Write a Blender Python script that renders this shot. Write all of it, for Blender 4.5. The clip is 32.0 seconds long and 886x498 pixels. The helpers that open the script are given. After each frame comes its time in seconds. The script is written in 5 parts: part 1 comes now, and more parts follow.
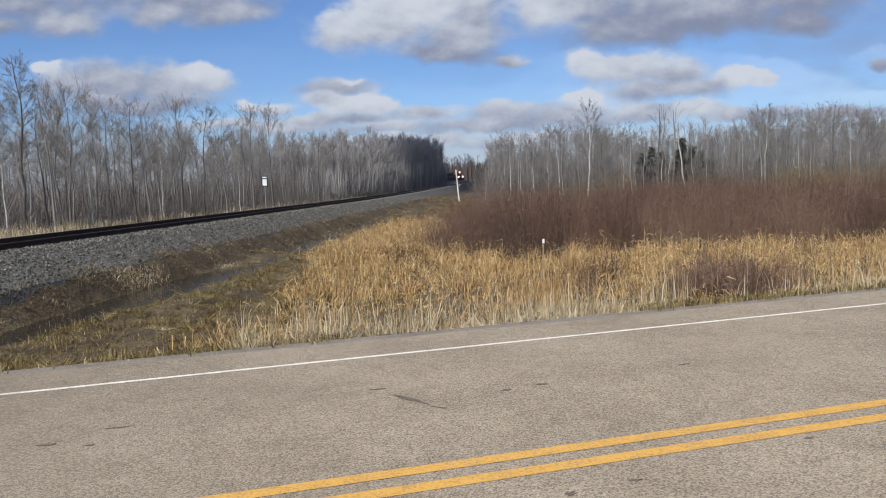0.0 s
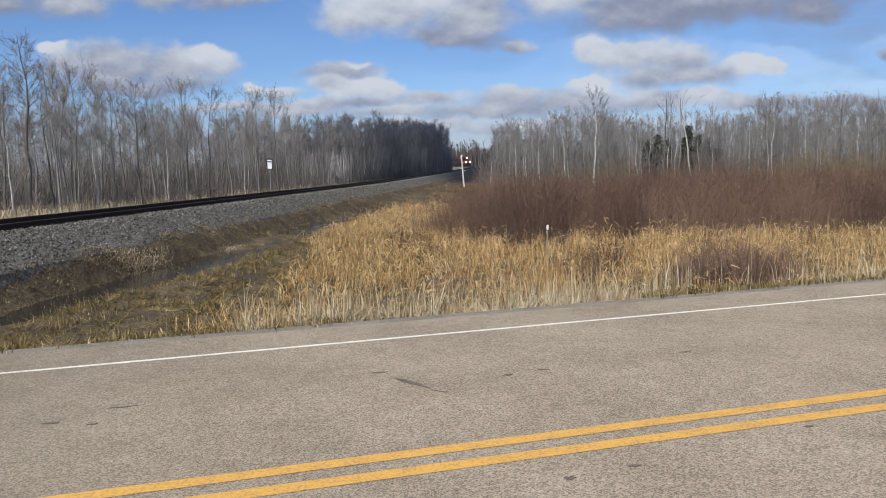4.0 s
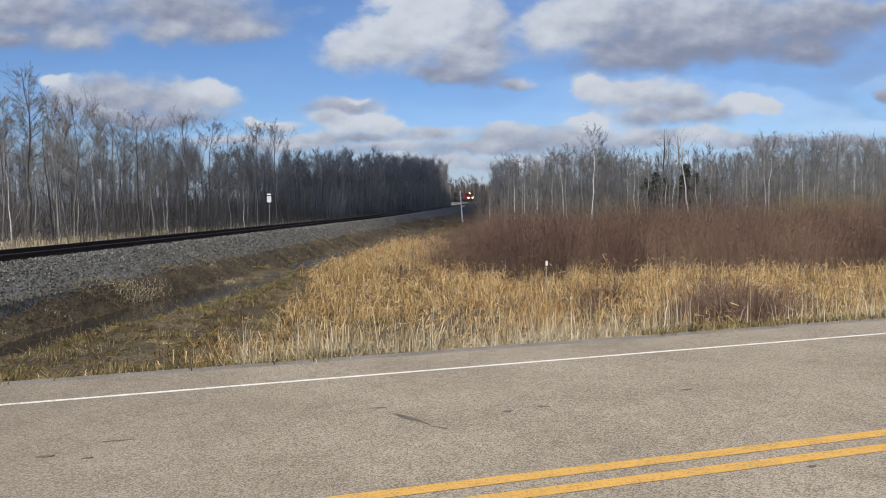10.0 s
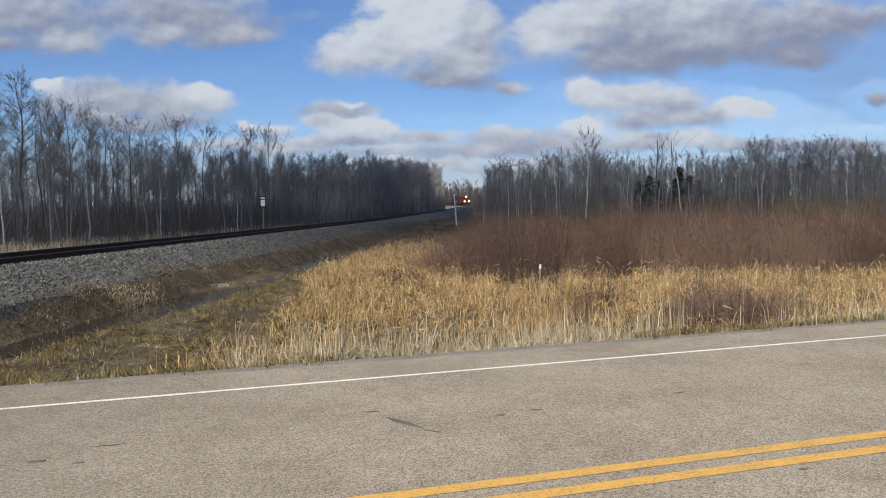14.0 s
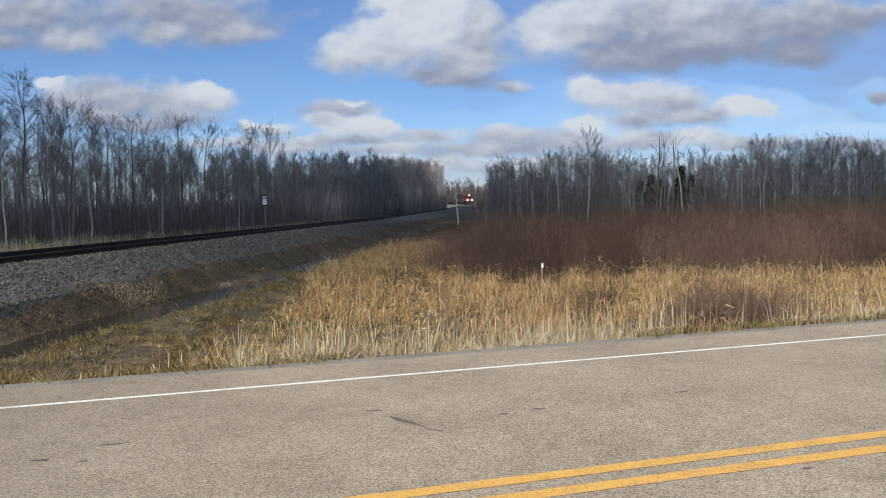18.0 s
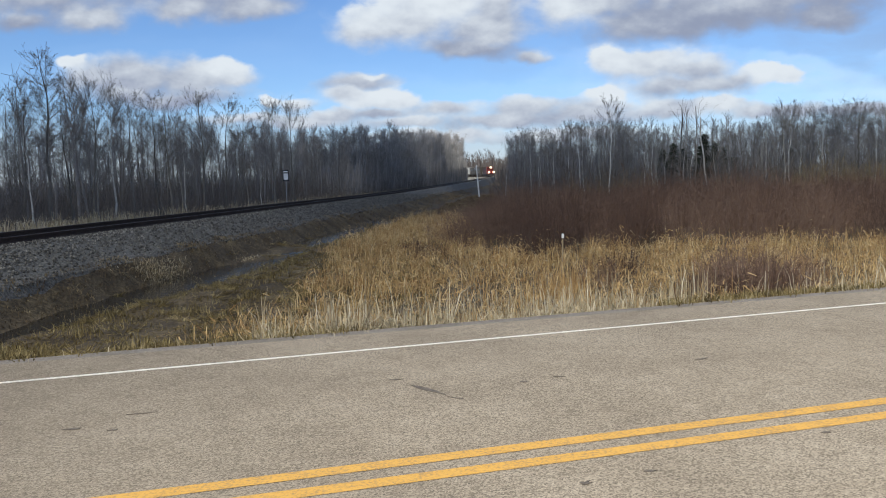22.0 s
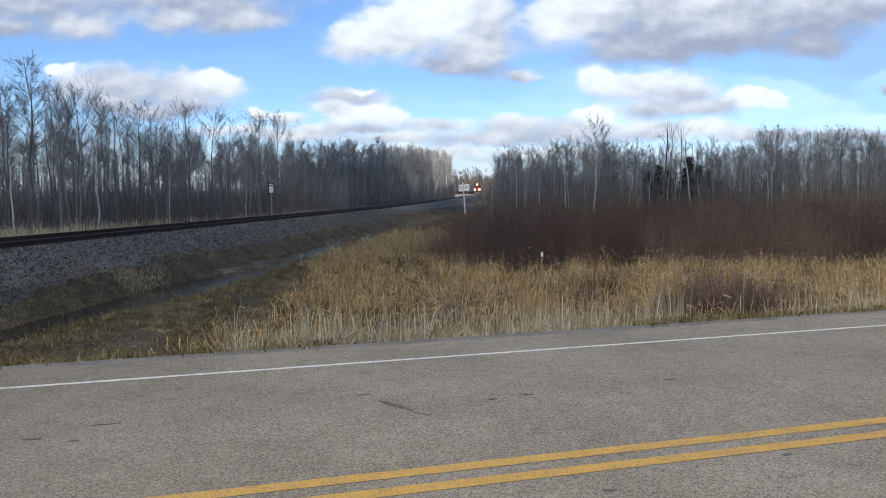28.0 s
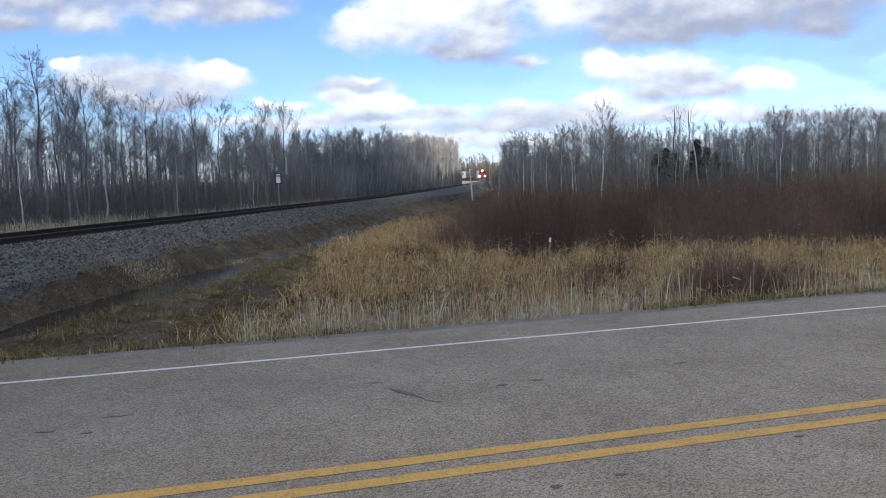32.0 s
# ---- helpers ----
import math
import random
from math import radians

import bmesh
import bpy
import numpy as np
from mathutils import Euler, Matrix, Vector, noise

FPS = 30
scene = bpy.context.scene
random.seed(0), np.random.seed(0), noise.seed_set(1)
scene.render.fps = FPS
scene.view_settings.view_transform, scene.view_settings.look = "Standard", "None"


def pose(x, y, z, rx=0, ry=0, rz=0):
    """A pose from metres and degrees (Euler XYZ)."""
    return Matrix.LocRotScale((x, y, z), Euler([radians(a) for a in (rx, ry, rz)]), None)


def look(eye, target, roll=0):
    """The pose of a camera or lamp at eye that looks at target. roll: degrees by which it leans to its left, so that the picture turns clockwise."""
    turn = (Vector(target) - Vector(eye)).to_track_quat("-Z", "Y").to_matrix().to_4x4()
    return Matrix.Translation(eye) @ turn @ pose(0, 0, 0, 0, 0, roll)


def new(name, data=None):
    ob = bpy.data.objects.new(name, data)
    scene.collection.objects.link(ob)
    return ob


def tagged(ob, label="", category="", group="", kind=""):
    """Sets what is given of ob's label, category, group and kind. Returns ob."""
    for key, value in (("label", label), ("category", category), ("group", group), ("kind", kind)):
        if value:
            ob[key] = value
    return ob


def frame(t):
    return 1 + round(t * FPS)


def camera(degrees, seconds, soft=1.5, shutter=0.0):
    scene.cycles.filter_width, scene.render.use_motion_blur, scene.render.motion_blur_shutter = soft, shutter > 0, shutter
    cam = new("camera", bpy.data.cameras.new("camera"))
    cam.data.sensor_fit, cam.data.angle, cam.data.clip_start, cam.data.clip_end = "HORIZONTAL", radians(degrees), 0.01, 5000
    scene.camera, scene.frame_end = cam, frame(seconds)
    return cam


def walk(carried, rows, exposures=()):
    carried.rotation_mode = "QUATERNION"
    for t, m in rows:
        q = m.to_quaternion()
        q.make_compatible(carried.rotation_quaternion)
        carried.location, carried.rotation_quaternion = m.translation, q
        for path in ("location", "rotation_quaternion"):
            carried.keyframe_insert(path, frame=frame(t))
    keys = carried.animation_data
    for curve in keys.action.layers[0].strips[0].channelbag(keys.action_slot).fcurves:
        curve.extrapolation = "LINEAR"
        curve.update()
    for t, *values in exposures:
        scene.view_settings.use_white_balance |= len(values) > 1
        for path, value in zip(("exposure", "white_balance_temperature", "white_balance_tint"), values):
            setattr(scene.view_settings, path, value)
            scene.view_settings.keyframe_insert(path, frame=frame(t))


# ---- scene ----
cam = camera(58.0, 32.0, soft=1.0)
PATH = [  # seconds, x, y, z, tilt, roll, yaw
    (0, 0.003, 0.012, 1.657, -4.63, 2.02, -0.01),
    (0.5, 0.006, 0.009, 1.655, -4.55, 1.99, 0.24),
    (1, 0.010, 0.008, 1.655, -4.95, 1.96, 0.36),
    (1.5, 0.010, 0.007, 1.652, -4.87, 2.06, 0.24),
    (2, 0.010, 0.008, 1.653, -5.12, 1.89, 0.18),
    (2.5, 0.010, 0.008, 1.650, -5.48, 1.73, 0.23),
    (3, 0.011, 0.009, 1.647, -5.68, 1.76, 0.15),
    (3.5, 0.014, 0.010, 1.650, -5.76, 1.58, 0.22),
    (5.5, 0.005, 0.012, 1.649, -5.17, 0.83, 0.54),
    (6, 0.004, 0.013, 1.648, -5.41, 0.62, 0.37),
    (6.5, 0.004, 0.013, 1.649, -5.10, 0.59, 0.02),
    (7, 0.001, 0.016, 1.650, -4.72, 0.54, 0.12),
    (7.5, -0.000, 0.015, 1.649, -4.39, 0.86, 0.00),
    (8, -0.003, 0.010, 1.649, -3.88, 0.86, 0.14),
    (8.5, -0.008, 0.009, 1.646, -3.85, 0.69, 0.46),
    (9, -0.008, 0.009, 1.648, -3.58, 0.62, 0.19),
    (9.5, -0.007, 0.010, 1.649, -3.44, 0.61, 0.07),
    (10, -0.009, 0.006, 1.649, -3.15, 0.81, 0.26),
    (10.5, -0.008, 0.010, 1.649, -3.35, 0.76, 0.18),
    (11, -0.009, 0.011, 1.648, -3.22, 0.75, 0.14),
    (11.5, -0.007, 0.010, 1.652, -3.17, 0.82, 0.09),
    (12, -0.000, 0.005, 1.651, -3.17, 1.02, 0.39),
    (12.5, 0.004, 0.003, 1.652, -3.22, 1.11, 0.17),
    (13, 0.008, 0.006, 1.651, -3.74, 1.04, 0.10),
    (13.5, 0.006, 0.003, 1.651, -3.04, 0.78, -0.22),
    (14, 0.002, 0.006, 1.648, -2.90, 0.86, -0.16),
    (14.5, -0.001, 0.008, 1.643, -3.36, 0.70, -0.26),
    (16.5, 0.001, 0.007, 1.649, -3.24, 0.71, -0.19),
    (17, -0.005, 0.008, 1.648, -3.11, 0.68, -0.23),
    (17.5, -0.005, 0.008, 1.651, -3.01, 0.74, -0.30),
    (18, -0.007, 0.006, 1.651, -2.99, 0.86, -0.04),
    (18.5, -0.001, 0.009, 1.649, -2.97, 0.81, -0.10),
    (19, 0.002, 0.004, 1.648, -2.89, 0.85, 0.10),
    (19.5, 0.008, 0.000, 1.648, -3.38, 0.41, 1.11),
    (20, 0.017, 0.003, 1.646, -3.13, 1.45, 1.12),
    (20.5, 0.014, 0.001, 1.641, -3.63, 1.40, 1.62),
    (21, 0.013, 0.006, 1.639, -4.02, 1.17, 1.43),
    (21.5, 0.015, -0.004, 1.638, -4.24, 1.31, 1.66),
    (22, 0.012, -0.034, 1.632, -4.90, 1.67, 1.44),
    (22.5, 0.024, -0.055, 1.631, -5.16, 1.74, 1.91),
    (23, 0.094, -0.040, 1.645, -5.22, 1.54, 2.39),
    (23.5, 0.165, -0.060, 1.626, -4.98, 0.94, 0.70),
    (24, 0.191, -0.083, 1.614, -5.19, 0.68, 2.15),
    (24.5, 0.163, -0.077, 1.626, -4.97, 0.62, 0.52),
    (25, 0.120, -0.073, 1.623, -4.83, -0.02, 1.50),
    (25.5, 0.122, -0.073, 1.622, -4.71, 0.73, 1.48),
    (26, 0.126, -0.060, 1.628, -3.96, 0.93, 1.12),
    (26.5, 0.127, -0.053, 1.628, -3.67, 0.64, 0.78),
    (28.5, 0.140, -0.033, 1.627, -3.84, 0.43, 0.54),
    (29, 0.145, -0.019, 1.627, -4.57, 0.92, 1.30),
    (29.5, 0.140, -0.019, 1.626, -4.92, 0.94, 0.69),
    (30, 0.134, -0.020, 1.624, -4.76, 0.82, 1.09),
    (30.5, 0.136, -0.018, 1.618, -4.77, 1.03, 1.02),
    (31, 0.137, -0.024, 1.623, -4.62, 1.25, 1.10),
    (31.5, 0.137, -0.030, 1.625, -4.53, 1.41, 1.07),
    (32, 0.137, -0.030, 1.624, -4.64, 1.46, 1.05),
]
walk(cam, [(t, pose(x, y, z, 90 + p, r, w)) for t, x, y, z, p, r, w in PATH],
     [(0, 0.12, 6050, 10), (6, 0.12, 6050, 10), (13, 0.13, 6100, 9), (19, 0.25, 6100, 8), (23, 0.53, 6250, 6), (26, 0.74, 6300, 6), (29, 0.82, 6200, 6), (32, 0.95, 6280, 8)])

# ---- world and sun ----
SUN = Vector((-0.36, -0.60, 0.71)).normalized()
# cumulus ahead, puff by puff, in a plane ahead: right, down, half width, half height, brightness
HIGH_PUFFS = [
    (60, 8, 130, 52, .32), (140, 55, 58, 26, .52), (20, 58, 60, 16, .3), (330, 12, 170, 38, .32), (300, 50, 70, 22, .42), (420, 35, 75, 24, .48),
    (745, 20, 110, 75, .92), (690, 75, 110, 40, .74), (820, 92, 80, 40, .5), (640, 85, 60, 22, .66), (800, 124, 95, 17, .25), (908, 138, 34, 11, .45), (860, 40, 45, 60, .6),
    (965, 45, 55, 38, .78), (1050, 30, 110, 50, .68), (1200, 20, 230, 68, .48)]
HIGH_PUFFS += [(1230, 76, 200, 36, .1), (1130, 85, 110, 28, .28), (1400, 30, 170, 48, .3), (1500, 18, 120, 24, .36), (1400, 80, 60, 24, .14)]
MID_PUFFS = [
    (110, 131, 36, 14, 1.0), (130, 160, 62, 32, .6), (230, 160, 110, 38, .32), (330, 165, 90, 38, .55), (372, 150, 58, 23, 1.0), (400, 166, 40, 18, .7),
    (300, 200, 120, 15, .34), (190, 190, 70, 18, .42), (453, 212, 20, 10, 1.0), (500, 217, 30, 11, .6), (600, 178, 66, 19, .45), (628, 169, 26, 6, .95),
    (640, 212, 82, 22, 1.0), (580, 200, 40, 18, .7)]
MID_PUFFS += [
    (560, 236, 60, 11, .55), (640, 236, 60, 8, .4), (1045, 139, 34, 22, .95), (1110, 150, 95, 29, .78), (1190, 166, 80, 25, .5), (1318, 178, 54, 25, 1.05),
    (1265, 181, 40, 16, .55), (1185, 192, 125, 20, .56), (1035, 205, 46, 16, 1.1), (1040, 222, 70, 12, .5), (1555, 150, 30, 17, .3)]
LOW_PUFFS = [
    (760, 228, 60, 17, .52), (900, 225, 80, 24, .6), (860, 250, 130, 16, .42), (1000, 240, 110, 20, .5), (1130, 232, 100, 20, .58), (1230, 228, 56, 14, .8),
    (1330, 241, 100, 18, .46), (690, 250, 90, 12, .6), (760, 270, 120, 11, .66), (950, 276, 200, 14, .58), (500, 245, 110, 13, .6), (400, 240, 90, 11, .5), (1500, 240, 160, 15, .38)]


def N(tree, kind, operation="", use_clamp=False, interpolation_type="", data_type="", blend_type=""):
    """A node of that kind, with the settings that are given."""
    node = tree.nodes.new(kind)
    if operation:
        node.operation = operation
    if use_clamp:
        node.use_clamp = True
    if interpolation_type:
        node.interpolation_type = interpolation_type
    if data_type:
        node.data_type = data_type
    if blend_type:
        node.blend_type = blend_type
    return node


def setin(tree, node, values):
    """Set a node's inputs: numbers, or sockets to link."""
    for key, value in values.items():
        if isinstance(value, bpy.types.NodeSocket):
            tree.links.new(value, node.inputs[key])
        else:
            node.inputs[key].default_value = value
    return node


def calc(tree, op, a, b=0.0, c=0.0, clamp=False):
    node = N(tree, "ShaderNodeMath", operation=op, use_clamp=clamp)
    setin(tree, node, {0: a, 1: b, 2: c})
    return node.outputs[0]


def vmath(tree, op, a, b=(0, 0, 0)):
    node = N(tree, "ShaderNodeVectorMath", operation=op)
    setin(tree, node, {0: a, 1: b})
    return node.outputs["Value" if op in ("LENGTH", "DOT_PRODUCT") else "Vector"]


def smooth(tree, x, lo, hi, to_lo=0.0, to_hi=1.0):
    node = N(tree, "ShaderNodeMapRange", interpolation_type="SMOOTHSTEP")
    setin(tree, node, {"Value": x, "From Min": lo, "From Max": hi, "To Min": to_lo, "To Max": to_hi})
    return node.outputs["Result"]


def cloud_field():
    """How deep in the clouds a direction lies, and how brightly they are lit there."""
    g = bpy.data.node_groups.new("cloud_field", "ShaderNodeTree")
    g.interface.new_socket("Vector", in_out="INPUT", socket_type="NodeSocketVector")
    for name in ("Field", "Bright"):
        g.interface.new_socket(name, in_out="OUTPUT", socket_type="NodeSocketFloat")
    src, out = N(g, "NodeGroupInput"), N(g, "NodeGroupOutput")
    weight, light = 1e-4, 5e-5
    for px, py, rx, ry, bright in HIGH_PUFFS + MID_PUFFS + LOW_PUFFS:
        u, v = (px - 786) / 1414, (349.5 - 0.016 * (px - 784) - py) / 1414
        rel = vmath(g, "SUBTRACT", src.outputs[0], (u, v, 0))
        rel = vmath(g, "MULTIPLY", rel, (1414 / rx, 1414 / ry, 0))
        near = calc(g, "POWER", 120.0, calc(g, "SUBTRACT", 1.0, vmath(g, "LENGTH", rel)))
        tone = calc(g, "MULTIPLY_ADD", vmath(g, "DOT_PRODUCT", rel, (0.0, 1.0, 0.0)), 0.26, bright)
        weight, light = calc(g, "ADD", near, weight), calc(g, "MULTIPLY_ADD", near, tone, light)
    g.links.new(calc(g, "LOGARITHM", weight, 120.0), out.inputs[0])
    g.links.new(calc(g, "DIVIDE", light, weight), out.inputs[1])
    return g


def build_world():
    world = bpy.data.worlds.new("world")
    scene.world = world
    world.use_nodes = True
    t = world.node_tree
    t.nodes.clear()
    sky = N(t, "ShaderNodeTexSky")
    sky.sky_type, sky.sun_disc = "NISHITA", False
    sky.sun_elevation = math.asin(SUN.z)
    sky.sun_rotation = math.atan2(SUN.x, SUN.y)
    sky.altitude, sky.air_density, sky.dust_density, sky.ozone_density = 300, 1.0, 0.1, 4.0
    tc = N(t, "ShaderNodeTexCoord")
    sep = N(t, "ShaderNodeSeparateXYZ")
    t.links.new(tc.outputs["Generated"], sep.inputs[0])
    y = calc(t, "MAXIMUM", sep.outputs[1], 0.05)
    u, v = calc(t, "DIVIDE", sep.outputs[0], y), calc(t, "DIVIDE", sep.outputs[2], y)
    uv = N(t, "ShaderNodeCombineXYZ")
    setin(t, uv, {0: u, 1: v})
    flat = vmath(t, "MULTIPLY", uv.outputs[0], (1.0, 1.5, 1.0))

    def clouds_noise(vector, scale, detail, rough):
        node = N(t, "ShaderNodeTexNoise")
        setin(t, node, {"Vector": vector, "Scale": scale, "Detail": detail, "Roughness": rough})
        return node

    def swirl(scale, detail, across, up):
        node = clouds_noise(flat, scale, detail, 0.55)
        return vmath(t, "MULTIPLY", vmath(t, "SUBTRACT", node.outputs["Color"], (0.5, 0.5, 0.5)), (across, up, 0))

    moved = vmath(t, "ADD", vmath(t, "ADD", uv.outputs[0], swirl(9.0, 2.0, 0.05, 0.03)), swirl(38.0, 3.0, 0.016, 0.012))
    field = N(t, "ShaderNodeGroup")
    field.node_tree = cloud_field()
    t.links.new(moved, field.inputs[0])
    fluff = clouds_noise(flat, 20.0, 5.0, 0.5)
    rough = calc(t, "MULTIPLY", calc(t, "SUBTRACT", fluff.outputs["Fac"], 0.5), 1.2)
    here = calc(t, "ADD", field.outputs[0], rough)
    # sunlit puffs end sharply, the grey ones fray out
    edge = N(t, "ShaderNodeMix", data_type="FLOAT")
    setin(t, edge, {0: smooth(t, field.outputs[1], 0.55, 1.0), 2: smooth(t, here, -0.42, 0.62), 3: smooth(t, here, -0.1, 0.3)})
    mask = edge.outputs[0]
    # the sky beyond these clouds carries on with scattered cumulus
    front = calc(t, "MULTIPLY", smooth(t, sep.outputs[1], 0.25, 0.45), smooth(t, v, 0.36, 0.26))
    other = clouds_noise(tc.outputs["Generated"], 3.2, 8.0, 0.55)
    scatter = calc(t, "MULTIPLY", smooth(t, other.outputs["Fac"], 0.48, 0.62), calc(t, "SUBTRACT", 1.0, front))
    mask = calc(t, "MAXIMUM", calc(t, "MULTIPLY", mask, front), scatter)
    # thin veil towards one side and near the horizon
    wisps = clouds_noise(vmath(t, "MULTIPLY", uv.outputs[0], (1.0, 3.0, 1.0)), 7.0, 5.0, 0.6)
    mask = calc(t, "MAXIMUM", mask, calc(t, "MULTIPLY", smooth(t, u, -0.2, 0.55, 0.05, 0.42), smooth(t, wisps.outputs["Fac"], 0.3, 0.7, 0.35, 1.0)))
    mask = calc(t, "MAXIMUM", mask, smooth(t, sep.outputs[2], 0.11, 0.02, 0.0, 0.7))
    billow = clouds_noise(vmath(t, "ADD", flat, (0.006, -0.014, 0.0)), 20.0, 5.0, 0.5)
    relief = calc(t, "MULTIPLY", calc(t, "SUBTRACT", fluff.outputs["Fac"], billow.outputs["Fac"]), 0.95)
    broad = calc(t, "MULTIPLY", calc(t, "SUBTRACT", clouds_noise(flat, 11.0, 4.0, 0.55).outputs["Fac"], 0.5), 0.7)
    lit = calc(t, "ADD", calc(t, "ADD", field.outputs[1], relief), broad)
    lit = smooth(t, lit, -0.05, 1.1)
    lit = calc(t, "MAXIMUM", lit, smooth(t, sep.outputs[2], 0.10, 0.02, 0.0, 0.55))
    tone = N(t, "ShaderNodeMix", data_type="RGBA")
    setin(t, tone, {0: lit, 6: (0.385, 0.425, 0.57, 1), 7: (1.0, 1.03, 1.08, 1)})
    clear, cloud, both = N(t, "ShaderNodeBackground"), N(t, "ShaderNodeBackground"), N(t, "ShaderNodeMixShader")
    tint = N(t, "ShaderNodeMix", data_type="RGBA", blend_type="MULTIPLY")
    setin(t, tint, {0: 1.0, 6: sky.outputs[0], 7: (0.87, 0.97, 1.17, 1)})
    setin(t, clear, {"Color": tint.outputs[2], "Strength": 0.083})
    setin(t, cloud, {"Color": tone.outputs[2], "Strength": 0.58})
    setin(t, both, {0: mask, 1: clear.outputs[0], 2: cloud.outputs[0]})
    out = N(t, "ShaderNodeOutputWorld")
    t.links.new(both.outputs[0], out.inputs[0])


build_world()
sun = new("sun", bpy.data.lights.new("sun", "SUN"))
sun.data.energy, sun.data.angle, sun.data.color = 4.8, radians(1.0), (1.0, 0.95, 0.87)
sun.matrix_world = look(SUN * 100, (0, 0, 0))


# ---- materials ----
def material(name, colors, scale=4.0, fine=40.0, rough=0.9, bump=0.3, island=False, per_object=0.0, metal=0.0, spread=0.5,
             stretch=(1, 1, 1), spec=0.3, depth=0.02, translucent=0.0, single=0.75):
    """A surface whose colour runs through the given colours by coarse and fine noise, islands or objects."""
    m = bpy.data.materials.new(name)
    m.use_nodes = True
    t = m.node_tree
    b = t.nodes["Principled BSDF"]
    tc = N(t, "ShaderNodeTexCoord")
    vec = vmath(t, "MULTIPLY", tc.outputs["Object"], stretch)
    coarse, grain = N(t, "ShaderNodeTexNoise"), N(t, "ShaderNodeTexNoise")
    setin(t, coarse, {"Vector": vec, "Scale": scale, "Detail": 4.0, "Roughness": 0.6})
    setin(t, grain, {"Vector": vec, "Scale": fine, "Detail": 3.0, "Roughness": 0.6})
    mixed = calc(t, "ADD", calc(t, "MULTIPLY", coarse.outputs["Fac"], 1 - spread), calc(t, "MULTIPLY", grain.outputs["Fac"], spread))
    fac = smooth(t, mixed, 0.3, 0.7)
    if island:
        geo = N(t, "ShaderNodeNewGeometry")
        fac = calc(t, "ADD", calc(t, "MULTIPLY", geo.outputs["Random Per Island"], single), calc(t, "MULTIPLY", fac, 1.1 - single), clamp=True)
    if per_object:
        info = N(t, "ShaderNodeObjectInfo")
        fac = calc(t, "ADD", calc(t, "MULTIPLY", info.outputs["Random"], per_object), calc(t, "MULTIPLY", fac, 1 - per_object), clamp=True)
    ramp = N(t, "ShaderNodeValToRGB")
    el = ramp.color_ramp.elements
    while len(el) < len(colors):
        el.new(0.5)
    for i, c in enumerate(colors):
        el[i].position, el[i].color = i / max(1, len(colors) - 1), (*c, 1)
    t.links.new(fac, ramp.inputs[0])
    setin(t, b, {"Base Color": ramp.outputs[0], "Roughness": rough, "Metallic": metal, "Specular IOR Level": spec})
    if bump:
        bp = N(t, "ShaderNodeBump")
        setin(t, bp, {"Strength": bump, "Distance": depth, "Height": mixed})
        t.links.new(bp.outputs[0], b.inputs["Normal"])
    if translucent:
        tr, mx = N(t, "ShaderNodeBsdfTranslucent"), N(t, "ShaderNodeMixShader")
        t.links.new(ramp.outputs[0], tr.inputs[0])
        setin(t, mx, {0: translucent, 1: b.outputs[0], 2: tr.outputs[0]})
        t.links.new(mx.outputs[0], t.nodes["Material Output"].inputs[0])
    return m


def asphalt_material():
    m = material("asphalt", [(0.240, 0.193, 0.137), (0.291, 0.236, 0.168), (0.332, 0.272, 0.197)], scale=0.7, fine=5.0, spec=0.12, rough=0.95, bump=0.0, spread=0.35)
    t = m.node_tree
    b = t.nodes["Principled BSDF"]
    old = b.inputs["Base Color"].links[0].from_socket
    tc = N(t, "ShaderNodeTexCoord")
    vor = N(t, "ShaderNodeTexVoronoi")
    setin(t, vor, {"Vector": tc.outputs["Object"], "Scale": 105.0})
    grit = N(t, "ShaderNodeTexNoise")
    setin(t, grit, {"Vector": tc.outputs["Object"], "Scale": 62.0, "Detail": 4.0, "Roughness": 0.8})
    chips = vmath(t, "DOT_PRODUCT", vor.outputs["Color"], (0.6, 0.4, 0.0))
    tone = calc(t, "ADD", calc(t, "MULTIPLY", smooth(t, chips, 0.1, 0.9), 1.5), calc(t, "MULTIPLY_ADD", grit.outputs["Fac"], 2.2, -0.8))
    lumps, pits = N(t, "ShaderNodeTexNoise"), N(t, "ShaderNodeTexVoronoi")
    setin(t, lumps, {"Vector": tc.outputs["Object"], "Scale": 26.0, "Detail": 3.0, "Roughness": 0.7})
    setin(t, pits, {"Vector": tc.outputs["Object"], "Scale": 13.0, "Randomness": 1.0})
    tone = calc(t, "ADD", tone, calc(t, "MULTIPLY_ADD", lumps.outputs["Fac"], 0.9, -0.45))
    tone = calc(t, "MULTIPLY", tone, smooth(t, pits.outputs["Distance"], 0.05, 0.15, 0.6, 1.0))
    # the surface grows darker along the road towards the crossing
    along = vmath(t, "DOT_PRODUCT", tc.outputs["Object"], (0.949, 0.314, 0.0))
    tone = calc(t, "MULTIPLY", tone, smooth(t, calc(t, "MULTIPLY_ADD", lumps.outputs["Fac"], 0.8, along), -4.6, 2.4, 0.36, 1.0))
    mul = N(t, "ShaderNodeMix", data_type="RGBA", blend_type="MULTIPLY")
    val = N(t, "ShaderNodeCombineColor")
    setin(t, val, {0: tone, 1: tone, 2: tone})
    setin(t, mul, {0: 0.57, 6: old, 7: val.outputs[0]})
    t.links.new(mul.outputs[2], b.inputs["Base Color"])
    rough = N(t, "ShaderNodeBump")
    setin(t, rough, {"Strength": 0.3, "Distance": 0.008, "Height": grit.outputs["Fac"]})
    setin(t, b, {"Normal": rough.outputs[0]})
    return m


